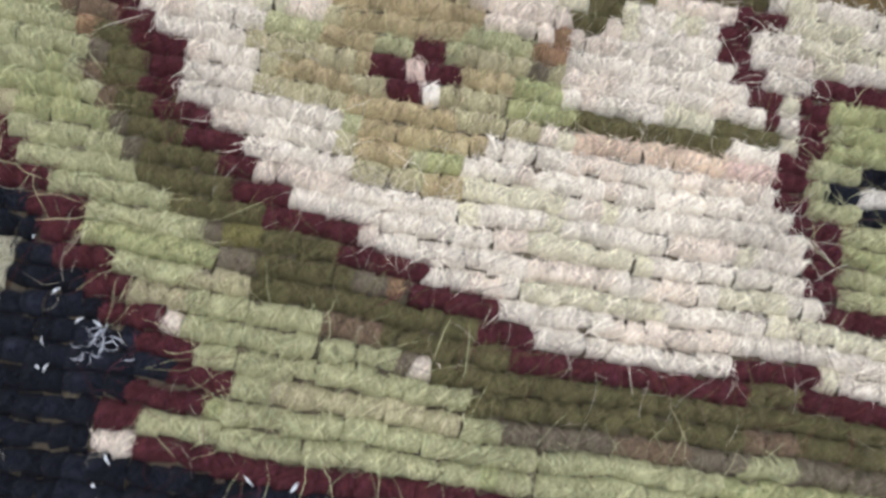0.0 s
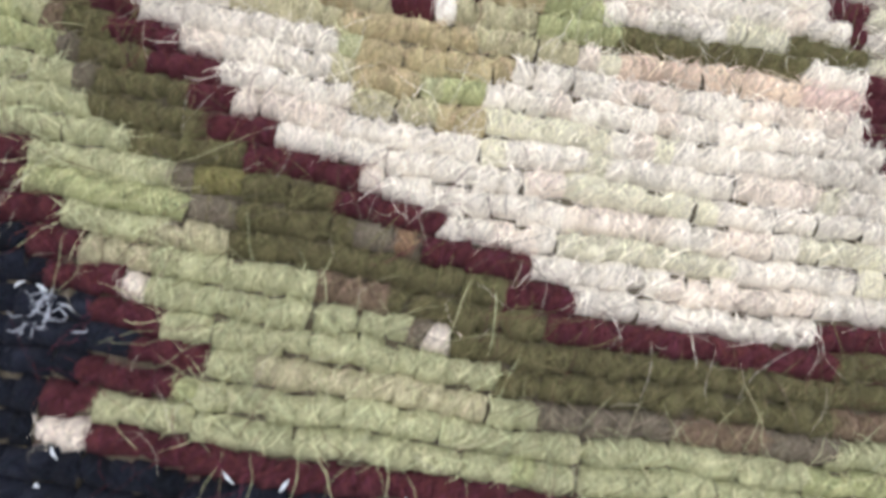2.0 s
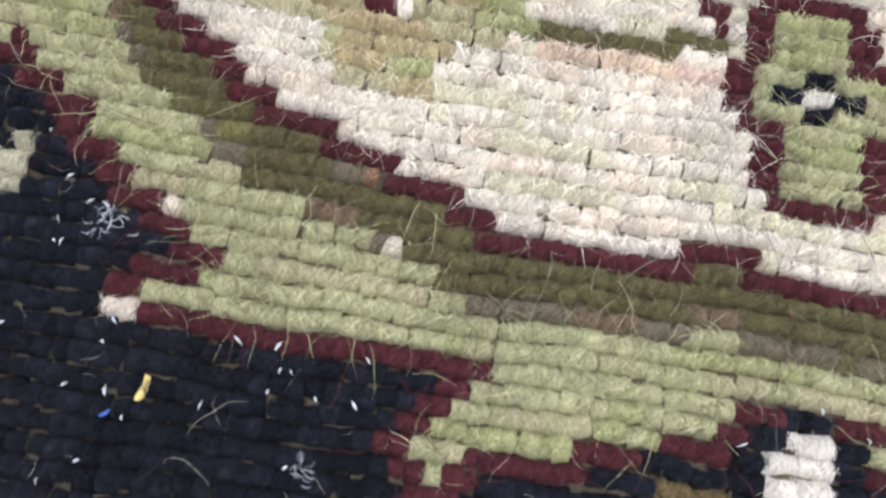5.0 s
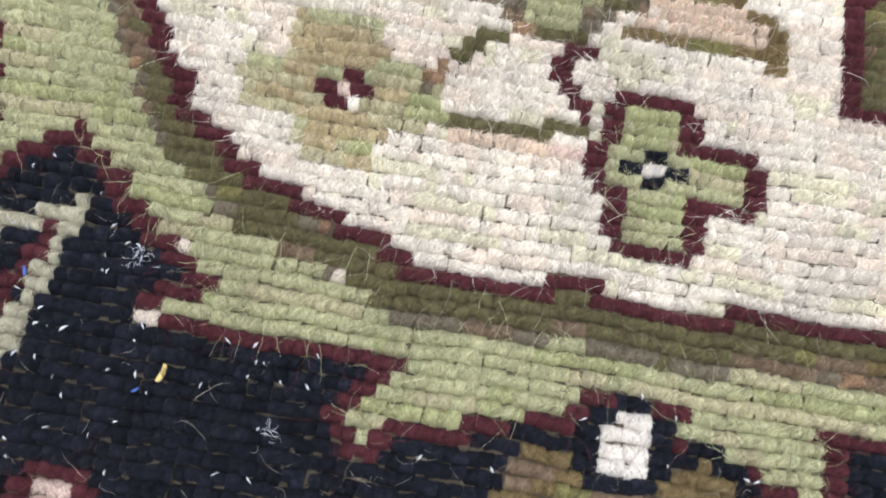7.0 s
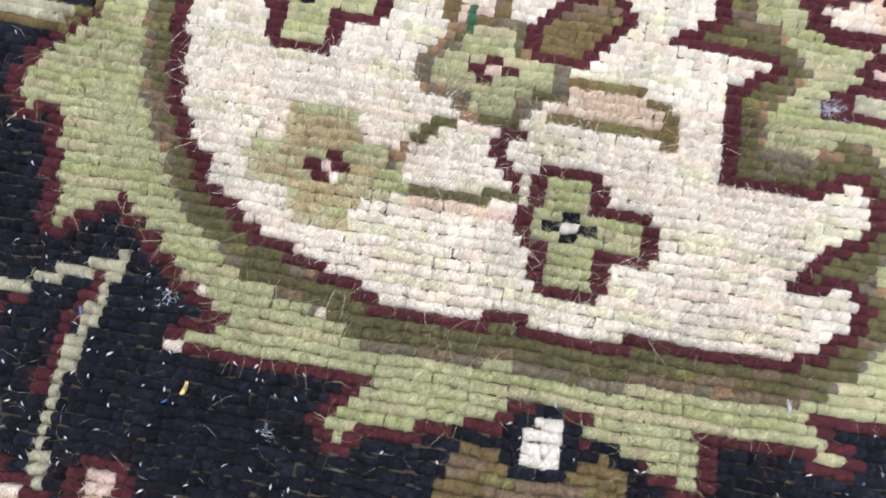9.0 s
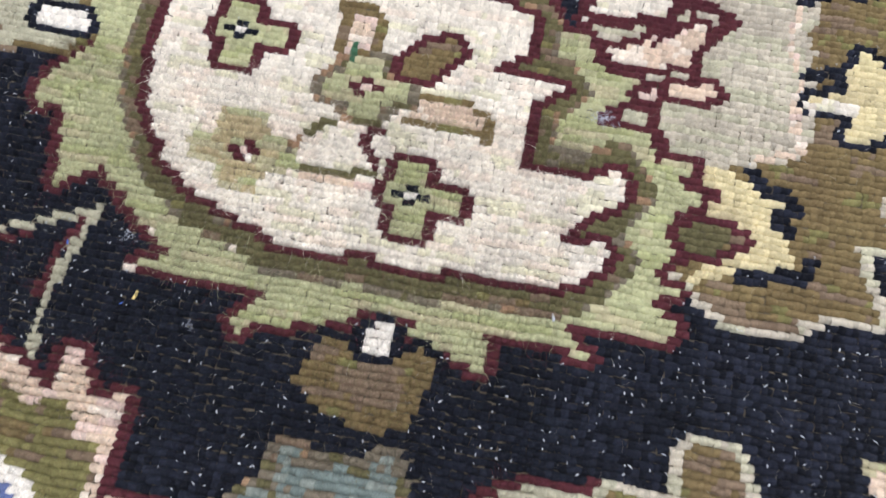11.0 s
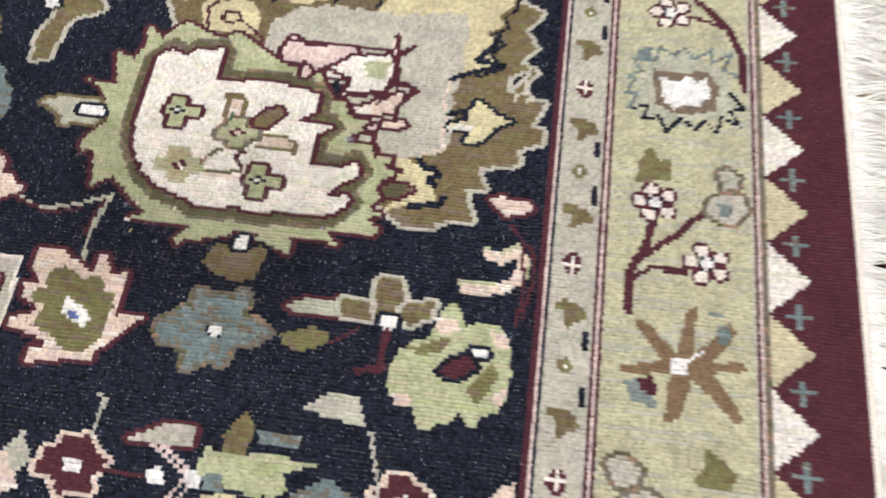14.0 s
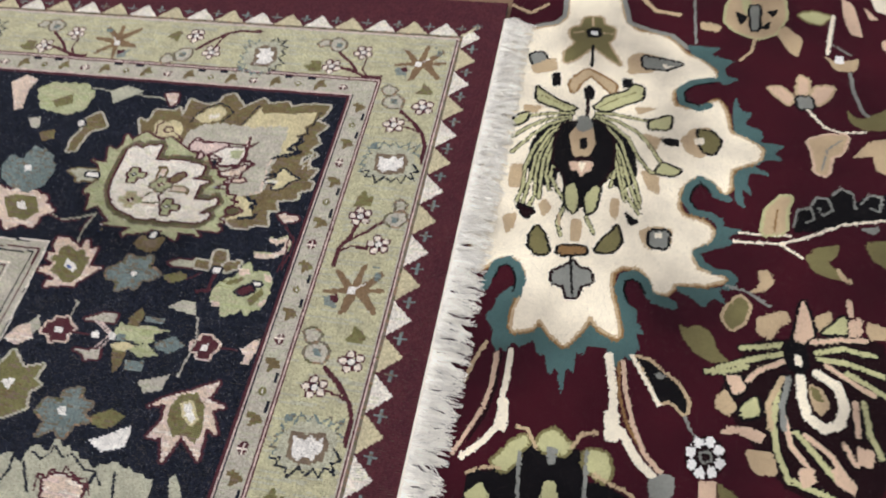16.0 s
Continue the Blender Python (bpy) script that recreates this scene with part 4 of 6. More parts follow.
q.line("sage2", 1.5, [(300.5, 86.3), (312.4, 81.5), (323.3, 73.1), (331.0, 59.9), (339.6, 50.8), (355.1, 53.0)])
q.line("dark", 2.7, [(299.5, 85.4), (308.8, 80.0), (319.1, 69.9), (324.8, 55.5), (331.1, 40.9), (334.0, 31.0)])
q.line("sage2", 1.5, [(299.5, 85.4), (308.8, 80.0), (319.1, 69.9), (324.8, 55.5), (331.1, 40.9), (334.0, 31.0)])
q.line("dark", 2.7, [(298.9, 84.1), (307.2, 77.8), (316.2, 65.7), (321.0, 49.4), (325.2, 34.8), (333.8, 23.8)])
q.line("sage2", 1.5, [(298.9, 84.1), (307.2, 77.8), (316.2, 65.7), (321.0, 49.4), (325.2, 34.8), (333.8, 23.8)])
q.line("dark", 2.7, [(298.3, 82.8), (305.2, 75.1), (312.4, 62.9), (316.7, 49.0), (314.8, 39.4)])
q.line("sage2", 1.5, [(298.3, 82.8), (305.2, 75.1), (312.4, 62.9), (316.7, 49.0), (314.8, 39.4)])
q.line("dark", 2.7, [(316.0, 56.6), (313.4, 46.0), (306.3, 38.6), (305.1, 30.3), (302.0, 18.1), (307.6, 9.2)])
q.line("sage2", 1.5, [(316.0, 56.6), (313.4, 46.0), (306.3, 38.6), (305.1, 30.3), (302.0, 18.1), (307.6, 9.2)])
q.line("dark", 2.7, [(285.0, 88.3), (271.6, 87.2), (258.3, 84.7), (247.0, 79.9)])
q.line("sage2", 1.5, [(285.0, 88.3), (271.6, 87.2), (258.3, 84.7), (247.0, 79.9)])
q.line("dark", 2.7, [(283.3, 86.1), (268.4, 82.7), (257.7, 76.7), (245.5, 67.3)])
q.line("sage2", 1.5, [(283.3, 86.1), (268.4, 82.7), (257.7, 76.7), (245.5, 67.3)])
q.line("dark", 2.7, [(283.5, 84.8), (269.0, 78.5), (259.0, 69.3), (248.1, 57.0)])
q.line("sage2", 1.5, [(283.5, 84.8), (269.0, 78.5), (259.0, 69.3), (248.1, 57.0)])
q.line("dark", 2.7, [(283.0, 83.1), (270.4, 74.5), (262.8, 62.4), (258.7, 48.5), (259.4, 34.0), (257.1, 24.1)])
q.line("sage2", 1.5, [(283.0, 83.1), (270.4, 74.5), (262.8, 62.4), (258.7, 48.5), (259.4, 34.0), (257.1, 24.1)])
q.line("dark", 2.7, [(282.0, 81.3), (273.1, 71.4), (267.5, 58.8), (266.3, 43.0), (267.9, 29.2), (264.9, 21.2)])
q.line("sage2", 1.5, [(282.0, 81.3), (273.1, 71.4), (267.5, 58.8), (266.3, 43.0), (267.9, 29.2), (264.9, 21.2)])
q.line("dark", 2.7, [(281.9, 79.7), (276.4, 70.1), (273.3, 57.7), (272.9, 43.7), (276.6, 33.8)])
q.line("sage2", 1.5, [(281.9, 79.7), (276.4, 70.1), (273.3, 57.7), (272.9, 43.7), (276.6, 33.8)])
q.line("dark", 2.7, [(277.1, 54.9), (275.9, 43.2), (281.6, 34.3), (288.1, 26.5), (284.6, 13.9), (287.8, 5.8)])
q.line("sage2", 1.5, [(277.1, 54.9), (275.9, 43.2), (281.6, 34.3), (288.1, 26.5), (284.6, 13.9), (287.8, 5.8)])
q.line("dark", 2.7, [(299.2, 84.7), (312.8, 73.3), (321.0, 57.9), (326.6, 41.8), (333.9, 27.4)])
q.line("sage2", 1.5, [(299.2, 84.7), (312.8, 73.3), (321.0, 57.9), (326.6, 41.8), (333.9, 27.4)])
q.line("dark", 2.7, [(298.6, 83.4), (309.3, 72.1), (316.1, 58.4), (320.3, 44.1), (324.4, 31.5)])
q.line("sage2", 1.5, [(298.6, 83.4), (309.3, 72.1), (316.1, 58.4), (320.3, 44.1), (324.4, 31.5)])
q.line("dark", 2.7, [(282.5, 82.2), (270.6, 70.6), (264.2, 55.1), (263.1, 38.4), (261.0, 22.7)])
q.line("sage2", 1.5, [(282.5, 82.2), (270.6, 70.6), (264.2, 55.1), (263.1, 38.4), (261.0, 22.7)])
q.line("dark", 2.7, [(282.0, 80.5), (274.0, 68.7), (270.2, 54.9), (270.0, 40.7), (270.7, 27.5)])
q.line("sage2", 1.5, [(282.0, 80.5), (274.0, 68.7), (270.2, 54.9), (270.0, 40.7), (270.7, 27.5)])
q.fill("sage2", [(297.8, 93.3), (306.4, 102.6), (319.5, 107.7), (324.8, 113.8), (330.4, 111.2), (330.6, 102.9), (320.3, 98.6), (307.6, 91.6)], ("dark", 1))
q.line("olive2", 0.8, [(302.3, 94.5), (314.2, 102.0), (325.3, 107.3)])
q.fill("sage2", [(287.1, 92.4), (274.1, 96.4), (262.1, 102.9), (257.1, 106.9), (258.4, 96.4), (268.8, 92.5), (281.0, 89.3)], ("dark", 1))
q.line("olive2", 0.8, [(281.7, 92.3), (269.3, 96.9), (261.7, 100.2)])
q.fill("sage2", [(336.3, 86.9), (350.9, 92.0), (349.2, 81.9), (336.7, 81.2)], ("dark", 1))
q.fill("sage2", [(346.2, 58.3), (358.6, 54.1), (353.1, 49.8), (342.4, 51.0)], ("dark", 1))
q.fill("sage2", [(254.5, 86.5), (245.8, 82.8), (244.7, 75.5), (253.3, 79.7)], ("dark", 1))
q.fill("dark", [(275.6, 67.6), (279.4, 81.1), (303.5, 84.0), (313.9, 70.2), (314.3, 51.4), (307.0, 38.6), (305.3, 28.9), (300.6, 26.2), (292.2, 25.4), (288.3, 33.1), (285.4, 43.3), (276.9, 51.0)], ("maroonb", 1))
q.fill("sage2", [(286.4, 36.6), (291.7, 40.1), (295.9, 30.1), (294.4, 19.9), (288.9, 23.6)], ("dark", 1))
q.fill("sage2", [(299.4, 30.5), (304.1, 39.1), (308.5, 38.0), (306.6, 23.2), (302.0, 20.6)], ("dark", 1))
q.fill("tan", [(284.0, 72.4), (288.0, 79.4), (299.3, 80.4), (302.5, 66.0), (298.3, 56.9), (288.6, 57.6)])
q.fill("dark", [(291.4, 70.6), (296.3, 71.1), (297.2, 63.1), (292.4, 62.7)])
q.fill("maroonb", [(288.6, 57.6), (300.4, 58.7), (300.9, 54.0), (289.3, 52.9)])
q.fill("pinkb", [(286.2, 53.8), (302.2, 55.3), (301.9, 48.7), (297.4, 46.8), (296.0, 43.6), (292.0, 48.6), (288.5, 47.5)])
q.fill("ivory2", [(291.4, 53.5), (297.9, 54.1), (295.9, 47.0)])
q.fill("greyb", [(288.6, 86.5), (295.5, 87.1), (299.9, 78.8), (293.9, 74.9), (288.0, 76.9)])
q.fill("tan", [(292.5, 17.5), (300.1, 16.2), (300.0, 3.0), (293.8, 3.0)])
q.fill("maroonb", [(257.4, 22.7), (269.5, 19.5), (264.7, 14.0)], ("dark", 1))
q.fill("dark", [(324.0, 25.0), (335.6, 18.4), (329.0, 15.6)])
q.line("tan", 1.4, [(286.3, 12.0), (284.7, 18.2)])
# side flower, leaves, bar and trefoil
q.fill("tan", [(356.5, 75.7), (364.2, 83.6), (375.1, 86.2), (379.9, 80.2), (378.0, 67.4), (368.5, 63.0), (360.5, 67.4)])
q.fill("olive2", [(367.5, 83.5), (377.7, 82.4), (383.2, 76.5), (378.0, 66.6), (371.2, 69.1)], ("dark", 1))
q.fill("ivory2", [(365.9, 77.3), (372.0, 77.9), (372.2, 73.1), (366.1, 72.6)])
q.fill("dark", [(343.0, 75.3), (356.1, 76.1), (356.4, 70.1), (348.4, 70.2)])
q.fill("olive2", [(269.2, 4.3), (272.4, 10.5), (277.8, 5.2), (282.2, -5.0), (275.2, -7.1), (270.0, -2.9)], ("dark", 1))
q.fill("olive2", [(309.5, -2.1), (313.2, 5.4), (319.1, 11.1), (321.4, 15.5), (324.7, 6.5), (321.0, -0.9)], ("dark", 1))
q.fill("bronze2", [(287.1, -0.8), (303.8, 0.6), (304.3, -4.0), (288.1, -5.7)], ("dark", 1))
q.fill("greyb", [(292.5, -12.5), (297.4, -8.4), (301.3, -12.6), (308.8, -13.4), (309.6, -20.1), (303.2, -22.1), (301.8, -28.9), (296.9, -29.4), (293.7, -23.1), (286.5, -22.3), (286.2, -15.8)], ("maroonb", 1))
q.line("dark", 1.3, [(295.8, -6.9), (299.2, -27.3)])
q.fill("tan", [(334.0, 12.6), (341.2, 16.8), (355.8, 16.6), (354.2, 3.9), (339.9, 2.7)])
q.fill("greyb", [(341.4, 14.1), (352.9, 14.9), (352.1, 4.3), (342.1, 4.0)], ("dark", 1))
q.fill("ivory2", [(344.2, 13.0), (348.9, 13.5), (349.1, 10.4), (344.4, 9.9)])
# stalks and leaf below the medallion
q.line("pinkb", 2, [(261.8, -63.2), (261.7, -78.8), (259.3, -90.0), (250.5, -106.9), (247.3, -112.9)])
q.line("maroonb", 1.6, [(264.4, -62.9), (264.2, -78.5), (261.7, -91.1), (254.3, -105.9)])
q.line("ivory2", 3, [(269.5, -60.9), (269.2, -77.9), (268.3, -86.8)])
q.fill("ivory2", [(266.8, -85.1), (272.9, -84.3), (274.1, -100.6), (266.6, -98.7)])
q.line("ivory2", 3, [(269.6, -96.2), (262.5, -105.4), (252.1, -113.8)])
q.line("tan", 2, [(254.3, -58.2), (248.7, -70.5), (245.9, -79.3)])
q.line("ivory2", 4, [(324.1, -57.4), (327.9, -73.7), (328.9, -83.8)])
q.fill("ivory2", [(324.0, -83.6), (332.1, -82.6), (333.7, -97.1), (325.6, -98.1)])
q.line("ivory2", 4, [(333.5, -92.0), (342.4, -103.5), (353.6, -111.8)])
q.line("bronze2", 1.4, [(329.6, -59.6), (331.4, -76.0), (336.8, -89.1), (345.9, -100.6)])
q.line("pinkb", 2.2, [(332.0, -59.4), (334.5, -72.9), (339.7, -88.7), (346.5, -100.5), (356.2, -109.0)])
q.fill("dark", [(338.3, -56.4), (344.7, -63.5), (352.8, -76.9), (358.4, -74.9), (366.3, -80.8), (367.9, -75.4), (363.1, -67.4), (352.8, -61.7), (345.4, -57.0)], ("tan", 1))
q.fill("greyb", [(349.3, -63.5), (352.2, -62.0), (355.4, -63.9), (351.8, -66.0)])
q.line("greyb", 1.4, [(366.7, -82.3), (370.1, -88.3), (375.2, -93.5)])
q.line("ivory2", 2, [(336.4, -56.0), (343.9, -65.8), (352.6, -77.7)])
# wheel flower
q.fill("maroonb", [(388.0, -97.3), (384.9, -104.5), (377.5, -108.3), (370.0, -106.4), (366.6, -100.0), (369.4, -92.6), (377.0, -88.7), (384.8, -90.7)])
q.fill("white2", [(387.1, -100.7), (385.0, -102.7), (382.3, -102.1), (381.8, -99.6), (383.9, -97.6), (386.6, -98.2)])
q.fill("white2", [(381.8, -106.8), (379.1, -106.9), (377.8, -104.7), (379.4, -102.3), (382.2, -102.2), (383.4, -104.5)])
q.fill("white2", [(374.0, -108.1), (372.1, -106.3), (373.0, -103.7), (375.8, -102.9), (377.6, -104.7), (376.7, -107.3)])
q.fill("white2", [(368.0, -103.9), (368.1, -101.2), (370.6, -99.8), (373.0, -101.0), (372.8, -103.7), (370.3, -105.1)])
q.fill("white2", [(367.3, -96.5), (369.4, -94.5), (372.2, -95.1), (372.7, -97.7), (370.6, -99.7), (367.9, -99.1)])
q.fill("white2", [(372.6, -90.2), (375.4, -90.1), (376.7, -92.4), (375.1, -94.9), (372.3, -95.0), (371.0, -92.7)])
q.fill("white2", [(380.7, -88.9), (382.5, -90.8), (381.6, -93.5), (378.8, -94.3), (377.0, -92.4), (377.9, -89.7)])
q.fill("white2", [(386.7, -93.3), (386.5, -96.0), (383.9, -97.5), (381.6, -96.2), (381.8, -93.5), (384.3, -92.0)])
q.fill("greyb", [(373.8, -96.6), (380.0, -95.3), (381.3, -100.1), (375.1, -101.8)])
q.fill("maroonb", [(375.3, -97.2), (379.5, -96.6), (379.6, -100.3), (375.4, -100.8)])
q.fill("pinkb", [(373.7, -109.2), (383.1, -107.5), (383.2, -116.9), (375.0, -117.9)])
q.fill("olive2", [(383.6, -108.0), (395.2, -114.4), (384.3, -116.7)])
# dark palmette at the foot
q.fill("dark", [(256.7, -119.2), (270.1, -117.5), (273.6, -107.8), (282.8, -108.5), (285.0, -100.6), (291.9, -105.6), (306.1, -105.5), (314.0, -102.1), (316.9, -116.0), (330.8, -117.1), (346.9, -123.9), (257.3, -136.6)])
q.fill("sage2", [(272.5, -109.7), (277.4, -103.6), (284.2, -99.6), (287.0, -103.6), (281.8, -108.1), (282.5, -111.7), (275.5, -117.8), (268.2, -113.8)], ("olive2", 1))
q.fill("sage2", [(290.3, -103.5), (293.1, -98.0), (300.2, -95.6), (305.3, -99.6), (309.2, -102.1), (306.3, -106.5), (295.9, -106.8)], ("olive2", 1))
q.fill("sage2", [(316.2, -103.8), (320.4, -102.0), (328.2, -103.5), (330.7, -110.6), (328.4, -115.9), (320.2, -112.4), (316.8, -111.1)], ("olive2", 1))
q.line("greyb", 1.8, [(282.5, -108.5), (284.6, -128.4)])
q.line("greyb", 1.8, [(317.1, -103.7), (318.4, -124.1)])
q.fill("greyb", [(295.8, -103.8), (302.3, -103.5), (301.5, -110.6), (298.1, -111.0)])
q.fill("sage2", [(296.9, -118.5), (302.7, -118.2), (306.2, -126.8), (295.5, -128.2)])
q.line("tan", 1.8, [(279.1, -96.6), (285.4, -97.4), (290.6, -105.0)])
q.line("tan", 1.8, [(309.3, -102.6), (313.8, -96.0), (321.4, -94.5)])
q.line("tan", 1.6, [(321.7, -112.9), (333.6, -116.7), (345.2, -120.6)])
q.line("tan", 1.6, [(256.5, -120.0), (264.8, -116.7), (273.7, -116.1)])
q.fill("sage2", [(257.1, -129.3), (264.6, -122.6), (271.5, -130.3), (260.9, -133.1)])
q.fill("greyb", [(348.8, -111.9), (357.0, -108.0), (362.7, -108.9), (361.8, -117.8), (350.8, -120.1)])
# large blossom
q.fill("maroonb", [(403.9, -39.7), (425.1, -37.3), (452.1, -32.7), (473.9, -34.5), (465.4, -108.6), (419.1, -110.0), (394.7, -84.0), (383.0, -69.8), (391.8, -52.4)])
q.fill("tan", [(404.1, -27.9), (419.6, -23.2), (423.0, -28.2), (416.2, -32.5), (411.5, -39.4), (403.3, -36.8)])
q.fill("pinkb", [(422.9, -39.2), (426.5, -25.4), (429.4, -15.5), (433.4, -26.1), (434.7, -35.0), (426.4, -41.1)], ("dark", 1))
q.fill("tan", [(434.7, -25.1), (444.7, -20.1), (444.1, -28.1), (437.2, -33.6)])
q.fill("sage2", [(437.8, -33.5), (446.7, -26.1), (451.8, -22.0), (452.8, -31.8)], ("dark", 1))
q.fill("pinkb", [(452.8, -24.8), (461.0, -22.4), (460.2, -31.0), (453.4, -35.2)])
q.fill("pinkb", [(452.5, -12.9), (456.4, -14.3), (456.5, -22.7), (453.5, -23.0)])
q.fill("tan", [(462.6, -24.3), (474.0, -25.9), (473.2, -32.9), (462.7, -33.0)])
q.line("dark", 4, [(395.4, -45.2), (406.9, -43.0), (417.7, -41.2)])
q.line("dark", 4, [(383.4, -56.2), (400.8, -50.2), (417.0, -45.6)])
q.line("dark", 4, [(376.9, -58.9), (388.8, -57.2), (397.8, -53.9)])
q.line("dark", 4, [(393.3, -66.5), (403.7, -55.7), (417.4, -49.4)])
q.line("dark", 4, [(433.4, -38.0), (449.0, -35.1), (461.4, -34.2)])
q.line("dark", 4, [(435.1, -42.9), (448.6, -39.7), (465.3, -41.4)])
q.line("dark", 4, [(436.4, -46.1), (451.0, -46.4), (469.1, -51.0)])
q.line("dark", 4, [(439.7, -49.0), (450.3, -54.3), (463.3, -60.7)])
q.line("dark", 4, [(450.5, -51.6), (461.5, -56.2), (470.0, -60.7)])
q.line("dark", 4, [(414.0, -63.5), (411.6, -79.4), (412.9, -91.7), (418.3, -103.5)])
q.line("dark", 4, [(417.1, -76.2), (420.0, -88.4), (426.8, -95.3)])
q.line("dark", 4, [(416.9, -57.2), (409.2, -70.6), (410.1, -82.1)])
q.line("dark", 4, [(420.1, -57.4), (416.1, -71.1), (416.9, -81.3)])
q.line("dark", 4, [(422.5, -81.9), (430.9, -90.0), (441.6, -100.6)])
q.line("dark", 4, [(426.9, -82.6), (438.1, -89.1), (449.5, -101.9)])
q.line("dark", 4, [(446.6, -85.1), (451.4, -92.7)])
q.line("dark", 4, [(457.8, -64.8), (459.3, -78.6), (464.2, -88.2)])
q.line("dark", 4, [(453.3, -65.3), (453.7, -79.8)])
q.line("dark", 4, [(418.8, -103.0), (430.0, -106.3), (440.5, -108.6)])
q.line("sage2", 2.6, [(395.4, -45.2), (406.9, -43.0), (417.7, -41.2)])
q.line("sage2", 2.6, [(383.4, -56.2), (400.8, -50.2), (417.0, -45.6)])
q.line("sage2", 2.6, [(376.9, -58.9), (388.8, -57.2), (397.8, -53.9)])
q.line("pinkb", 2.6, [(393.3, -66.5), (403.7, -55.7), (417.4, -49.4)])
q.line("pinkb", 2.6, [(433.4, -38.0), (449.0, -35.1), (461.4, -34.2)])
q.line("sage2", 2.6, [(435.1, -42.9), (448.6, -39.7), (465.3, -41.4)])
q.line("sage2", 2.6, [(436.4, -46.1), (451.0, -46.4), (469.1, -51.0)])
q.line("pinkb", 2.6, [(439.7, -49.0), (450.3, -54.3), (463.3, -60.7)])
q.line("sage2", 2.6, [(450.5, -51.6), (461.5, -56.2), (470.0, -60.7)])
q.line("sage2", 2.6, [(414.0, -63.5), (411.6, -79.4), (412.9, -91.7), (418.3, -103.5)])
q.line("pinkb", 2.6, [(417.1, -76.2), (420.0, -88.4), (426.8, -95.3)])
q.line("tan", 2.6, [(416.9, -57.2), (409.2, -70.6), (410.1, -82.1)])
q.line("greyb", 2.6, [(420.1, -57.4), (416.1, -71.1), (416.9, -81.3)])
q.line("sage2", 2.6, [(422.5, -81.9), (430.9, -90.0), (441.6, -100.6)])
q.line("pinkb", 2.6, [(426.9, -82.6), (438.1, -89.1), (449.5, -101.9)])
q.line("pinkb", 2.6, [(446.6, -85.1), (451.4, -92.7)])
q.line("sage2", 2.6, [(457.8, -64.8), (459.3, -78.6), (464.2, -88.2)])
q.line("pinkb", 2.6, [(453.3, -65.3), (453.7, -79.8)])
q.line("sage2", 2.6, [(418.8, -103.0), (430.0, -106.3), (440.5, -108.6)])
q.fill("sage2", [(394.2, -74.3), (403.5, -67.4), (405.4, -76.3), (395.9, -79.3)], ("dark", 1))
q.fill("tan", [(387.1, -66.1), (382.4, -69.9), (381.1, -75.3), (389.0, -79.1), (393.6, -73.8)])
q.fill("pinkb", [(386.7, -59.6), (395.1, -58.7), (398.0, -65.4), (391.8, -69.3)], ("dark", 1))
q.fill("pinkb", [(383.9, -86.9), (389.0, -83.2), (400.4, -82.3), (408.0, -84.9), (404.9, -89.5), (394.7, -86.5)])
q.fill("tan", [(397.0, -92.5), (411.5, -91.9), (413.1, -101.8), (403.0, -103.1), (398.6, -98.9)])
q.fill("pinkb", [(422.3, -97.8), (430.6, -95.8), (431.8, -102.8), (424.6, -106.0)])
q.fill("pinkb", [(438.7, -95.7), (446.8, -96.2), (451.3, -105.8), (440.9, -102.5)])
q.fill("pinkb", [(451.9, -84.4), (461.3, -85.7), (459.1, -93.2), (452.5, -92.1)])
q.fill("maroonb", [(422.5, -54.3), (433.3, -49.0), (444.2, -51.8), (451.4, -61.6), (450.3, -74.7), (441.1, -82.3), (431.5, -80.8), (424.1, -70.2)])
q.line("ivory2", 4.6, [(426.2, -56.1), (426.1, -64.7), (429.0, -74.2), (437.2, -78.8), (444.6, -75.9), (448.0, -67.8), (445.1, -58.4), (434.8, -53.4)])
q.fill("tan", [(429.9, -58.9), (437.0, -60.2), (441.3, -68.1), (435.3, -73.5), (430.6, -67.3)])
q.fill("olive2", [(431.0, -59.8), (435.5, -60.9), (438.0, -66.4), (432.3, -66.0)])
q.fill("dark", [(417.2, -39.9), (423.2, -37.5), (430.3, -40.1), (431.5, -50.6), (426.6, -55.0), (420.2, -53.2), (417.5, -47.2)])
q.fill("ivory2", [(422.9, -46.0), (426.8, -45.0), (427.7, -49.9), (424.1, -51.1)])
# leaves and flowers in the maroon field
q.fill("olive2", [(360.7, -36.4), (365.5, -38.2), (371.6, -35.7), (379.5, -39.5), (382.7, -47.8), (389.4, -52.7), (379.8, -54.4), (370.6, -51.2), (364.2, -44.8)])
q.fill("olive2", [(386.8, -33.4), (385.5, -29.4), (388.6, -23.6), (394.8, -18.0), (400.1, -22.4), (396.7, -32.3), (390.2, -36.0)], ("tan", 1))
q.fill("tan", [(404.5, -3.2), (410.9, -1.6), (414.2, -8.5), (409.3, -14.0), (397.4, -16.8), (405.9, -10.9)])
q.line("greyb", 1.6, [(386.9, -13.0), (398.0, -14.9), (411.0, -21.8)])
q.fill("tan", [(384.4, 169.4), (386.3, 184.5), (390.3, 193.0), (426.4, 195.4), (427.7, 177.4), (419.4, 162.2), (406.8, 157.0), (392.4, 162.6)], ("sage2", 1))
q.fill("sage2", [(395.2, 192.8), (403.3, 190.8), (403.1, 175.6), (398.4, 178.3)])
q.fill("dark", [(391.2, 180.8), (401.6, 175.5), (395.2, 167.2)])
q.fill("dark", [(407.8, 166.2), (417.3, 173.7), (414.0, 164.7)])
q.fill("dark", [(413.2, 181.3), (423.2, 184.0), (418.2, 175.7)])
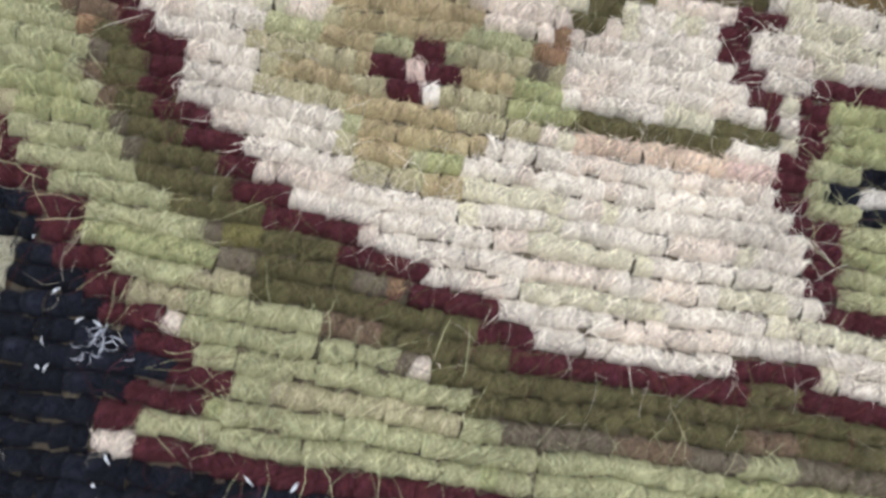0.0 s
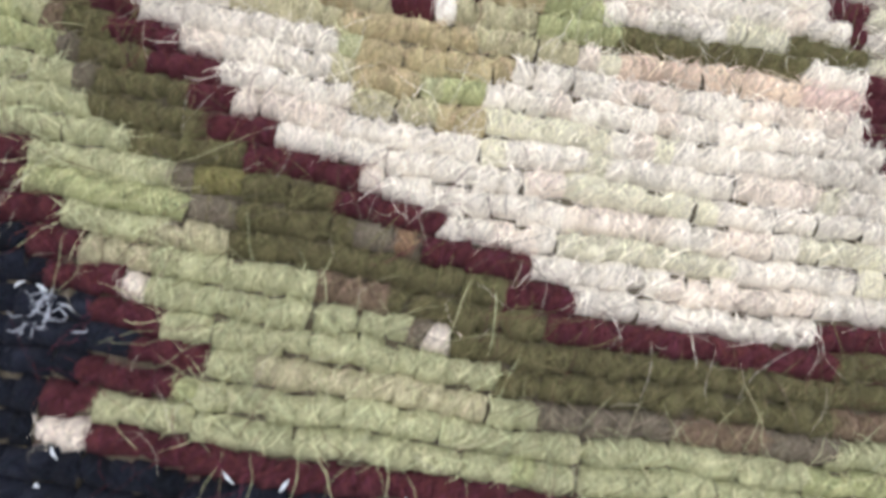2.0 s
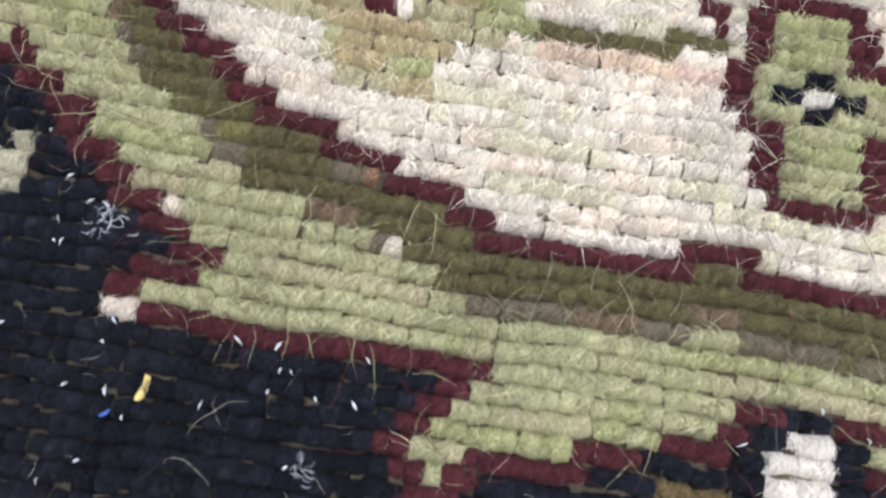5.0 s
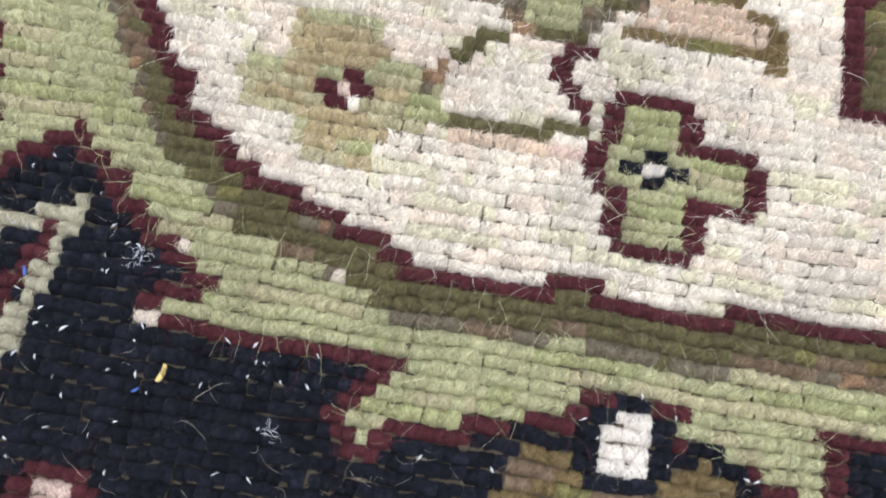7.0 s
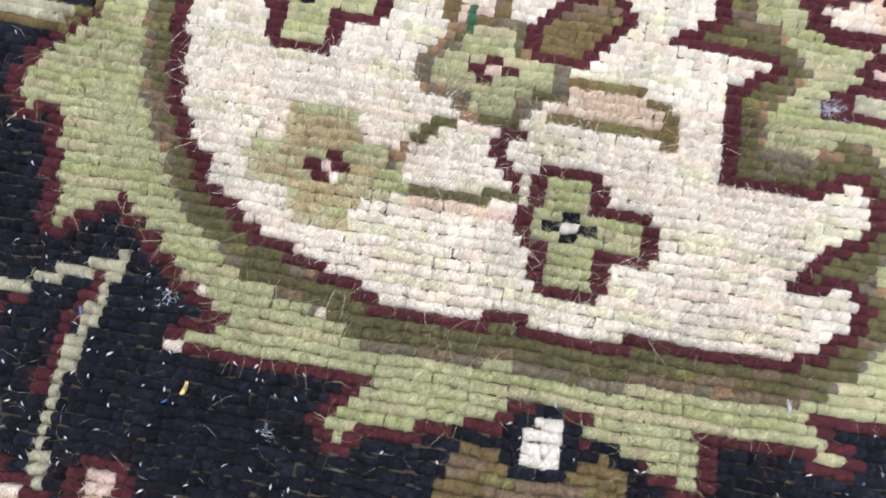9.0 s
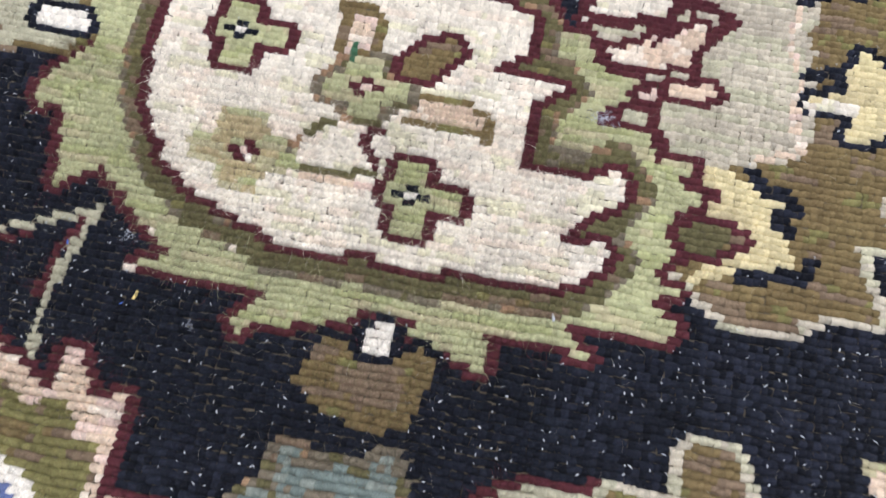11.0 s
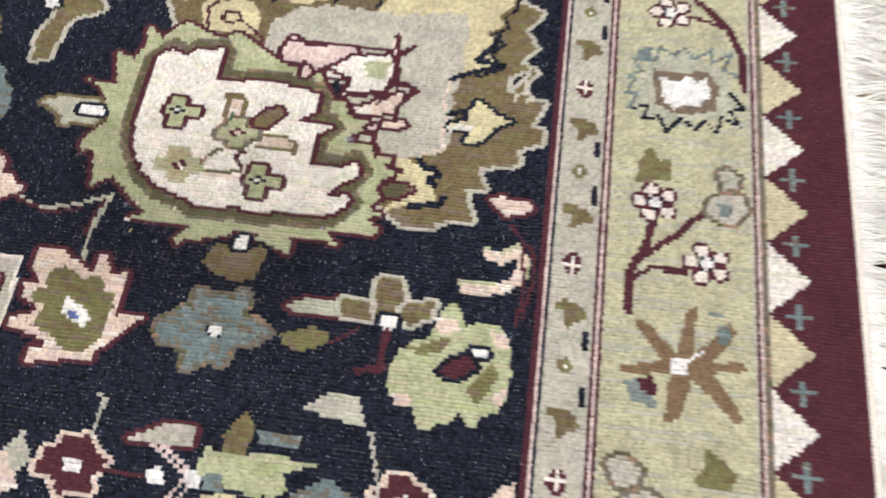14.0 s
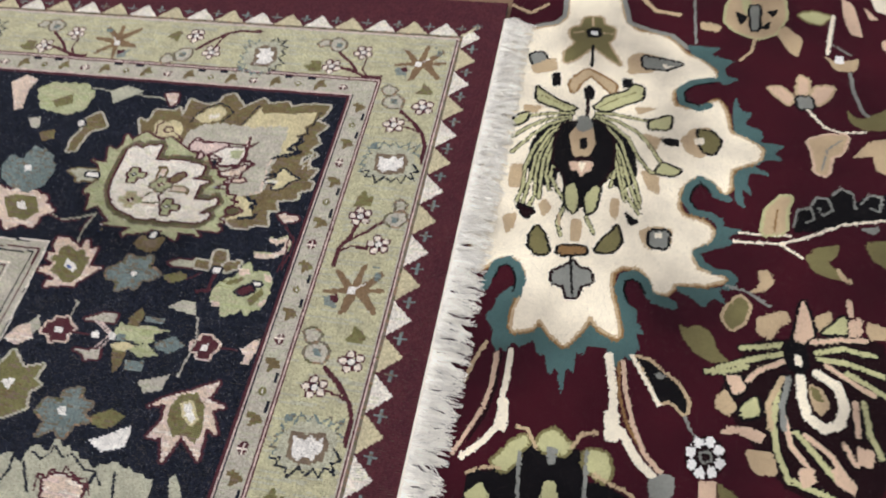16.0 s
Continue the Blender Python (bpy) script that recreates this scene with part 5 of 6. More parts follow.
q.fill("greyb", [(402.4, 185.6), (409.3, 186.1), (407.7, 163.8), (403.0, 164.9)], ("dark", 1))
q.fill("tan", [(420.2, 162.3), (426.7, 170.5), (438.5, 158.9), (434.0, 143.7), (427.4, 148.7)])
q.line("tan", 1.8, [(405.3, 156.4), (403.2, 146.9), (395.1, 138.9)])
q.fill("tan", [(367.2, 169.1), (381.7, 167.2), (381.0, 160.8), (367.4, 162.3)])
q.line("greyb", 1.6, [(362.4, 190.6), (364.6, 150.5)])
q.line("tan", 3, [(325.2, 186.5), (334.2, 176.8), (351.6, 174.0)])
q.line("tan", 2.4, [(226.1, 174.5), (242.4, 168.3), (254.0, 176.4)])
q.fill("sage2", [(436.1, 180.5), (446.8, 183.2), (459.0, 179.6), (452.0, 172.8), (442.4, 174.0)], ("olive2", 1))
q.line("ivory2", 2.6, [(460.2, 179.7), (457.2, 165.0), (454.2, 148.5)])
q.fill("tan", [(451.4, 146.9), (459.3, 142.1), (475.1, 146.0), (472.0, 135.5), (458.7, 134.5)])
q.fill("white2", [(458.9, 147.0), (464.5, 147.5), (464.0, 141.1), (458.4, 140.7)])
q.line("greyb", 1.4, [(458.4, 155.7), (469.4, 148.3)])
q.line("greyb", 2.2, [(467.8, 133.9), (468.5, 120.9), (472.5, 106.6), (479.5, 98.7)])
q.fill("olive2", [(462.9, 105.8), (470.1, 99.5), (479.2, 102.7), (490.5, 110.2), (488.5, 93.1), (472.9, 91.7), (464.4, 97.4)])
q.fill("pinkb", [(413.0, 118.9), (423.0, 119.7), (430.3, 111.4), (426.1, 106.0)], ("tan", 1))
q.fill("pinkb", [(432.2, 113.6), (434.4, 129.4), (439.5, 127.2), (439.6, 115.5)], ("tan", 1))
q.fill("pinkb", [(441.0, 114.4), (445.0, 121.6), (457.1, 122.6), (451.7, 112.7), (444.2, 107.5)], ("tan", 1))
q.fill("greyb", [(431.8, 112.8), (441.3, 113.6), (442.6, 105.3), (432.9, 104.4)], ("dark", 1))
q.line("ivory2", 1.6, [(438.6, 103.7), (448.5, 91.9), (458.8, 88.9), (473.5, 91.0)])
q.fill("tan", [(436.7, 81.4), (448.2, 86.7), (462.8, 87.6), (457.7, 74.8), (451.0, 72.2), (448.0, 58.8), (441.0, 60.4), (440.5, 73.9)], ("pinkb", 1))
q.line("greyb", 1, [(444.9, 63.0), (449.2, 76.7), (458.4, 84.1)])
q.fill("tan", [(463.5, 71.9), (475.6, 84.9), (487.9, 87.9), (485.0, 62.4), (477.0, 65.3), (476.3, 74.6)])
q.fill("ivory2", [(487.1, 199.0), (500.8, 199.9), (498.9, 183.4), (489.7, 186.7)])
q.fill("pinkb", [(466.6, 197.6), (474.7, 191.6), (477.6, 176.1), (478.6, 163.3), (470.2, 166.0), (467.2, 180.2)])
q.fill("pinkb", [(481.2, 190.1), (491.2, 179.0), (485.0, 178.6)])
q.fill("pinkb", [(489.9, 160.4), (496.6, 163.3), (494.7, 147.1)])
q.fill("dark", [(425.4, 21.3), (429.7, 36.2), (438.4, 39.2), (440.4, 44.7), (448.7, 45.5), (452.5, 51.2), (462.3, 50.4), (463.6, 43.1), (468.6, 47.4), (483.6, 50.7), (481.7, 33.8), (457.3, 29.6), (440.7, 23.2)])
q.line("greyb", 1.3, [(426.2, 24.8), (429.0, 36.1), (436.7, 37.2), (438.3, 30.8), (433.9, 28.3)])
q.line("greyb", 1.3, [(436.8, 38.6), (440.4, 44.3), (447.0, 44.6), (449.5, 37.5), (444.0, 33.4), (441.3, 38.0)])
q.line("greyb", 1.3, [(450.5, 47.1), (455.8, 51.6), (462.2, 48.6), (462.7, 39.5)])
q.line("greyb", 1.3, [(466.2, 42.6), (472.1, 49.2), (479.1, 48.1), (476.5, 38.8), (471.5, 40.4)])
q.line("ivory2", 1.4, [(394.2, 18.1), (408.0, 18.2), (425.0, 19.2)])
q.line("ivory2", 1.6, [(391.0, 12.7), (417.7, 13.8), (434.1, 19.5), (454.0, 29.0), (481.7, 34.2)])
q.line("ivory2", 1.4, [(419.3, 13.3), (430.2, 7.2)])
q.fill("tan", [(407.4, 18.1), (410.7, 34.3), (418.6, 42.5), (426.0, 44.0), (422.0, 33.7), (421.5, 20.9)], ("sage2", 1))
q.line("bronze2", 1, [(414.6, 20.2), (417.0, 34.9)])
q.fill("olive2", [(431.5, 7.7), (438.5, 13.7), (452.4, 16.8), (449.6, 9.3), (444.3, 5.5), (458.1, -4.4), (448.4, -3.5), (435.5, -0.2)])
q.fill("tan", [(448.4, 4.7), (458.1, -4.7), (451.4, -4.5)])
q.fill("greyb", [(463.5, 27.6), (476.5, 29.9), (472.7, 24.1)])
q.fill("olive2", [(465.9, 19.5), (480.4, 22.6), (478.4, 4.7), (469.6, 9.5)])
# -- end of chart --

# borders: frames that run round the field, measured outwards from it
EDGE_X, EDGE_Y = 0.2350, 0.2075
out = np.maximum(p.u * KX - EDGE_X, p.v * KY - EDGE_Y)
along = np.where(p.u * KX - EDGE_X > p.v * KY - EDGE_Y, p.v * KY, p.u * KX)
for start, colour in ((0.0, "maroon"), (0.004, "pink"), (0.0062, "navy"), (0.0082, "greige"), (0.033, "maroon"),
                      (0.0352, "pink"), (0.038, "maroon"), (0.0402, "grey2"), (0.127, "greige"), (0.1285, "maroon"),
                      (0.1305, "pink"), (0.133, "grey"), (0.136, "maroon")):
    chart[out >= start] = YARN.index(colour)
chart[(out >= 0.0402) & (out < 0.127)] = YARN.index("grey2")
TOOTH = 0.0468
phase = np.abs(((along - 0.0621) / TOOTH + 0.5) % 1 - 0.5) * 2
number = np.floor((along - 0.0621) / TOOTH + 0.5).astype(int)
tooth = (out >= 0.136) & (out < 0.136 + 0.026 * (1 - phase))
chart[tooth & (number % 2 == 0)] = YARN.index("ivory")
chart[tooth & (number % 2 == 1)] = YARN.index("khaki_b")


def little_cross(p):
    p.fill("steel", [(-0.6, -3.2), (0.6, -3.2), (0.6, -0.6), (4, -0.6), (4, 0.6), (0.6, 0.6), (0.6, 3.2), (-0.6, 3.2),
                     (-0.6, 0.6), (-4, 0.6), (-4, -0.6), (-0.6, -0.6)])


def guard_leaf(p):
    p.fill("bronze", [(-5, 3), (-1, 3.4), (4, 2), (6, -1), (2, -2), (0, -4), (-2, -3), (-1, 0), (-4, 1)])


def guard_tick(p):
    p.fill("navy", [(-1.2, -2.6), (1.2, -2.6), (1.2, 2.6), (-1.2, 2.6)])


def guard_cross(p):
    p.fill("maroon", [(-3, -1), (-1, -3), (1, -3), (3, -1), (3, 1), (1, 3), (-1, 3), (-3, 1)])
    p.fill("ivory_b", [(-3, -0.6), (3, -0.6), (3, 0.6), (-3, 0.6)])
    p.fill("ivory_b", [(-0.6, -2.4), (0.6, -2.4), (0.6, 2.4), (-0.6, 2.4)])


def guard_dot(p):
    p.fill("moss2", [(-2.4, -0.6), (-0.6, -2), (0.6, -2), (2.4, -0.6), (2.4, 0.6), (0.6, 2), (-0.6, 2), (-2.4, 0.6)])
    p.fill("white", [(-0.7, -0.7), (0.7, -0.7), (0.7, 0.7), (-0.7, 0.7)])


def edge_pen(away, s, top):
    """A pen at the distance away outside the field, s metres along its right or its top side."""
    if top:
        return p.at(s / KX, (EDGE_Y + away) / KY, True)
    return p.at((EDGE_X + away) / KX, s / KY)


def oval(x, y, a, b):
    """Twelve points round a centre given in centimetres, in knots."""
    return [((x + a * math.cos(k * math.pi / 6)) / 0.19, (y + b * math.sin(k * math.pi / 6)) / 0.24) for k in range(12)]


def blossom(p, x, y):
    """Five pale petals outlined in maroon round a white eye."""
    for wide, dye in ((0.62, "maroon"), (0.42, "ivory_b")):
        for k in range(5):
            a = 0.6 + k * 2 * math.pi / 5
            p.fill(dye, oval(x + 0.98 * math.cos(a), y + 0.92 * math.sin(a), wide, wide * 0.92))
    p.fill("navy", oval(x, y, 0.5, 0.5))
    p.fill("white", oval(x, y, 0.4, 0.4))


for top in (False, True):
    for k in range(-14, 9):
        v = 0.0621 + (k + 0.5) * TOOTH
        if -0.46 < v < 0.38:
            little_cross(edge_pen(0.1535, v, top))
    for k in range(-16, 9):
        v = -0.0049 + k * 0.0327
        if v > (0.235 if top else 0.205):
            continue
        (guard_leaf, guard_dot, guard_leaf, guard_cross)[k % 4](edge_pen(0.0195, v, top))
        if k % 4 == 1:
            guard_tick(edge_pen(0.0305, v - 0.017, top))
            guard_tick(edge_pen(0.0305, v + 0.017, top))
RIGHT = ((white_flower, 0.087, (0.101, -0.286)), (brown_star, 0.0835, (0.283, -0.0945, -0.48)),
         (branch, 0.078, (0.0105, -0.376)), (branch_b, 0.078, (-0.2, 0.186)))
TOP = ((white_flower, 0.07, (0.0913, -0.365)), (brown_star, 0.0735, (-0.1416,)), (branch, 0.068, (0.198, -0.252)), (branch_b, 0.072, (-0.009, -0.46)))
for top, plan in ((False, RIGHT), (True, TOP)):
    for motif, away, places in plan:
        for v in places:
            pen = edge_pen(away, v, top)
            motif(pen)
            if motif is branch:
                blossom(pen, -1.0, 0.1)
                blossom(pen, 2.2, -3.8)
            elif motif is branch_b:
                blossom(pen, 2.9, 1.5)
                blossom(pen, -0.3, -2.06)


def streak(chart, colour, others, share, wide, seed):
    """Runs of knots in a row, tied with a slightly different yarn."""
    rng = np.random.default_rng(seed)
    h, w = chart.shape
    run = np.cumsum(rng.random((h, w)) < 1.0 / wide, axis=1)
    pick = rng.random((h, w + 1))[np.arange(h)[:, None], run]
    old = chart == YARN.index(colour)
    for k, name in enumerate(others):
        a, b = share * k / len(others), share * (k + 1) / len(others)
        chart[old & (pick >= a) & (pick < b)] = YARN.index(name)


streak(chart, "ivory", ("ivory_b", "ivory_c"), 0.34, 3, 1)
streak(chart, "moss", ("khaki", "green", "green_b"), 0.45, 6, 3)
streak(chart, "khaki", ("moss", "green"), 0.4, 6, 4)
streak(chart, "green", ("green_b", "moss"), 0.3, 5, 2)
streak(chart, "olive", ("grey", "moss2", "brown"), 0.2, 4, 5)
streak(chart, "grey", ("olive", "tanbrown", "brown"), 0.5, 3, 6)
streak(chart, "steel", ("steel_b", "grey"), 0.35, 2, 12)
streak(chart, "moss2", ("bronze", "brown"), 0.25, 3, 13)
streak(chart, "peach", ("pink", "ivory_b"), 0.3, 4, 14)
streak(chart, "bronze", ("moss2", "brown"), 0.25, 4, 7)
streak(chart, "grey2", ("moss", "sagegrey"), 0.4, 9, 9)
streak(chart, "greige", ("sagegrey", "sagegrey"), 0.3, 5, 8)


# ---- building ----
def bare(name, verts, faces, mats, index=None, smooth=True):
    """A mesh from arrays; all faces have the same number of corners."""
    me = bpy.data.meshes.new(name)
    n, c = faces.shape
    me.vertices.add(len(verts))
    me.vertices.foreach_set("co", np.ascontiguousarray(verts, np.float32).ravel())
    me.loops.add(n * c)
    me.loops.foreach_set("vertex_index", np.ascontiguousarray(faces, np.int32).ravel())
    me.polygons.add(n)
    me.polygons.foreach_set("loop_start", np.arange(0, n * c, c, dtype=np.int32))
    for m in mats:
        me.materials.append(m)
    if index is not None:
        me.polygons.foreach_set("material_index", np.ascontiguousarray(index, np.int32))
    me.polygons.foreach_set("use_smooth", np.full(n, smooth))
    me.update(calc_edges=True)
    me.validate()
    return me


def knot_shape(n, height, bury, notch=0.5):
    """A rounded lump on a grid of n x n points, in units of one knot; it falls off harder across the row."""
    a = np.linspace(-1, 1, n)
    y, x = np.meshgrid(a, a, indexing="ij")
    z = (1 - notch * np.abs(x) ** 2.0) * (1 - np.abs(y) ** 2.0)
    verts = np.stack([x.ravel() * 0.62 * KX, y.ravel() * 0.54 * KY, (z.ravel() * (height + bury) - bury)], 1)
    i = np.arange(n * n).reshape(n, n)
    faces = np.stack([i[:-1, :-1], i[:-1, 1:], i[1:, 1:], i[1:, :-1]], -1).reshape(-1, 4)
    return verts, faces


def low_shape(height, bury):
    """A short ridge along the row."""
    a, b = 0.62 * KX, 0.5 * KY
    verts = np.array([(-a, -b, -bury), (a, -b, -bury), (a, b, -bury), (-a, b, -bury), (-0.55 * KX, 0, height), (0.55 * KX, 0, height)])
    return verts, np.array([(0, 1, 5), (0, 5, 4), (1, 2, 5), (2, 3, 4), (2, 4, 5), (3, 0, 4)])


def tuft_shape(height, bury, kx, ky):
    """A low four-sided tip of cut pile."""
    a, b = 0.56 * kx, 0.56 * ky
    return np.array([(-a, -b, -bury), (a, -b, -bury), (a, b, -bury), (-a, b, -bury), (0, 0, height)]), np.array([(0, 1, 4), (1, 2, 4), (2, 3, 4), (3, 0, 4)])


def sway(x, y):
    """Rows of hand-tied knots wander a little."""
    return 0.00028 * np.sin(x * 95 + 3 * np.sin(y * 60)) + 0.0002 * np.sin(x * 260 + y * 140)


def knots(name, where, u, v, dye, shape, mats, seed, uneven=1.0, kx=KX, ky=KY):
    rng = np.random.default_rng(seed)
    iu, iv, d = u[where], v[where], dye[where]
    n = len(iu)
    verts, faces = shape
    x, y = (iu + 0.05 * np.where(iu % 2, -1, 1)) * kx + rng.normal(0, 0.08 * kx, n) * uneven, iv * ky + rng.normal(0, 0.07 * ky, n) * uneven
    y = y + sway(iu * kx, iv * ky)
    size = rng.normal(1, 0.1 * uneven, (n, 1, 3))
    turn = rng.normal(0, 0.16 * uneven, n)
    body = verts[None] * size
    tilt = rng.normal(0, 0.14 * uneven, (n, 1))
    body = np.stack([body[..., 0] * np.cos(turn)[:, None] - body[..., 1] * np.sin(turn)[:, None],
                     body[..., 0] * np.sin(turn)[:, None] + body[..., 1] * np.cos(turn)[:, None],
                     body[..., 2] + tilt * body[..., 0] + rng.normal(0, 0.00012 * uneven, (n, 1))], -1)
    body[..., 0] += x[:, None]
    body[..., 1] += y[:, None]
    f = faces[None] + (np.arange(n) * len(verts))[:, None, None]
    return bare(name, body.reshape(-1, 3), f.reshape(-1, faces.shape[1]), mats, np.repeat(d, len(faces)))


def part(name, me, parent, label=""):
    ob = new(name, me)
    ob.parent = parent
    return tagged(ob, label) if label else ob


def box_mesh(name, x0, x1, y0, y1, z0, z1, mat, bevel=0.0):
    bm = bmesh.new()
    bmesh.ops.create_cube(bm, size=1)
    for w in bm.verts:
        w.co = Vector(((x0, x1)[w.co.x > 0], (y0, y1)[w.co.y > 0], (z0, z1)[w.co.z > 0]))
    if bevel:
        bmesh.ops.bevel(bm, geom=bm.edges, offset=bevel, segments=2, affect="EDGES")
    me = bpy.data.meshes.new(name)
    bm.to_mesh(me)
    bm.free()
    me.materials.append(mat)
    return me


# ---- room ----
FLOOR = -0.011
X0, X1, Y0, Y1 = -2.4, 2.8, -2.8, 2.6
tagged(new("floor", box_mesh("floor", X0, X1, Y0, Y1, FLOOR - 0.1, FLOOR, FLOORING)), "plain floor under the rugs", "floor", kind="structure")
tagged(new("ceiling", box_mesh("ceiling", X0, X1, Y0, Y1, CEILING, CEILING + 0.1, PAINT)), "plain white ceiling", "ceiling", kind="structure")
for name, a in (("wall_west", (X0 - 0.1, X0, Y0, Y1)), ("wall_east", (X1, X1 + 0.1, Y0, Y1)),
                ("wall_south", (X0 - 0.1, X1 + 0.1, Y0 - 0.1, Y0)), ("wall_north", (X0 - 0.1, X1 + 0.1, Y1, Y1 + 0.1))):
    tagged(new(name, box_mesh(name, *a, FLOOR - 0.1, CEILING + 0.1, PAINT)), "plain white painted wall", "wall", kind="structure")
# Glowing bodies for the added lamps; no such fixture is in view.
GLOW = bpy.data.materials.new("added_light_diffuser")
GLOW.use_nodes = True
GLOW.node_tree.nodes["Principled BSDF"].inputs["Emission Color"].default_value = (1, 0.97, 0.92, 1)
GLOW.node_tree.nodes["Principled BSDF"].inputs["Emission Strength"].default_value = 2.0
for px, py in ADDED_PANELS:
    panel = new("added_ceiling_light")
    panel.location = (px, py, CEILING - 0.03)
    tagged(panel, "flat white ceiling light panel, added as an unseen source", "ceiling light", "ceiling lights")
    part("diffuser", box_mesh("diffuser", -0.29, 0.29, -0.59, 0.59, -0.012, 0.0, GLOW), panel, "glowing diffuser of the added light")
    part("frame", box_mesh("frame", -0.31, 0.31, -0.61, 0.61, 0.003, 0.03, PAINT, 0.004), panel)

# cut pile leans this way and that, so its outlines are uneven
rng = np.random.default_rng(17)
jj, ii = np.mgrid[0:chart2.shape[0], 0:chart2.shape[1]]
lean_v = np.where(rng.random(chart2.shape) < 0.25, rng.integers(-1, 2, chart2.shape), 0)
lean_u = np.where(rng.random(chart2.shape) < 0.25, rng.integers(-1, 2, chart2.shape), 0)
chart2 = chart2[np.clip(jj + lean_v, 0, chart2.shape[0] - 1), np.clip(ii + lean_u, 0, chart2.shape[1] - 1)]

# ---- the second rug, beside the first ----
second = new("pile_rug")
tagged(second, "plush maroon wool rug with ivory palmette medallion", "rug")
XB = q.kx * (COL2 - 0.6)
part("backing", box_mesh("backing", XB, q.kx * (COL3 + 0.2), q.ky * (ROW2 - 0.5), q.ky * (ROW3 - 0.3), FLOOR, -0.0007, BACKING, 0.001), second)
every = np.ones(chart2.shape, bool)
tagged(part("plush_surface", knots("plush_surface", every, q.u, q.v, chart2, tuft_shape(0.0002, 0.0006, q.kx, q.ky), WOOL2, 5, 0.4, q.kx, q.ky), second,
            "soft plush wool in maroon, ivory and teal"), kind="stuff")

# ---- the first rug ----
rug = new("flat_rug")
tagged(rug, "worn navy and ivory hand-knotted wool rug with fringe", "rug")
part("backing", box_mesh("backing", KX * (COL0 - 0.7), KX * COL1 - 0.001, KY * (ROW0 - 0.7), KY * (ROW1 + 0.2), FLOOR, -0.0014, BACKING, 0.001), rug)
u, v = p.u, p.v
close = (u >= -36) & (u < 54) & (v >= -36) & (v < 12)
single = (u >= -8) & (u < 12) & (v >= -17) & (v < -2)
middle = (u >= -95) & (u < 130) & (v >= -62) & (v < 52) & ~close
rest = ~close & ~middle
HIGH, BURY = 0.0006, 0.0016
for k, (name, low, high, label) in enumerate((("field", -9, 0, "navy field with scattered flowers"), ("guard_band", 0, 0.0402, "narrow beige guard band"),
                                              ("main_border", 0.0402, 0.127, "beige border with flowering branches"),
                                              ("outer_band", 0.127, 9, "maroon outer band with pale teeth"))):
    tagged(part(name, knots(name, rest & (out >= low) & (out < high), u, v, chart, low_shape(0.0005, 0.0011), WOOL, 60 + k, 0.75), rug, label), kind="stuff")
tagged(part("palmette", knots("palmette", middle, u, v, chart, knot_shape(4, HIGH, 0.0013, 0.42), WOOL, 2, 0.8), rug, "ivory palmette outlined in green and olive"), kind="stuff")
tagged(part("weave", knots("weave", close & ~single, u, v, chart, knot_shape(6, HIGH, BURY), WOOL, 3), rug, "hand-tied ivory and green wool"), kind="stuff")
kinds = {}
rng = np.random.default_rng(11)
for jj, ii in np.argwhere(single):
    dye = int(chart[jj, ii])
    if dye not in kinds:
        vv, ff = knot_shape(6, HIGH, BURY)
        kinds[dye] = bare("knot", vv, ff, [WOOL[dye]])
    knot = part("knot", kinds[dye], rug)
    x, y = u[jj, ii] * KX, v[jj, ii] * KY
    knot.location = (x + (0.05 * (-1) ** int(u[jj, ii]) + rng.normal(0, 0.08)) * KX, y + float(sway(x, y)) + rng.normal(0, 0.05 * KY), rng.normal(0, 0.00007))
    knot.rotation_euler = (rng.normal(0, 0.08), rng.normal(0, 0.14), rng.normal(0, 0.16))
    knot.scale = (rng.normal(1, 0.07), rng.normal(1, 0.07), rng.normal(1, 0.1))


def ribbons(name, paths, wide, mats, index):
    """Thin flat fibres along paths of shape (n, points, 3)."""
    n, m, _ = paths.shape
    way = np.gradient(paths, axis=1)
    side = np.stack([-way[..., 1], way[..., 0], np.zeros(way.shape[:2])], -1)
    side /= np.maximum(np.linalg.norm(side, axis=-1, keepdims=True), 1e-9)
    taper = np.linspace(0, 1, m)
    w = wide[:, None] * (1 - 0.75 * np.abs(taper * 2 - 1) ** 3)[None]
    verts = np.stack([paths - side * w[..., None] / 2, paths + side * w[..., None] / 2], 2).reshape(-1, 3)
    k = np.arange(m - 1)
    f = np.stack([2 * k, 2 * k + 2, 2 * k + 3, 2 * k + 1], -1)
    faces = (f[None] + (np.arange(n) * 2 * m)[:, None, None]).reshape(-1, 4)
    return bare(name, verts, faces, mats, np.repeat(index, m - 1))


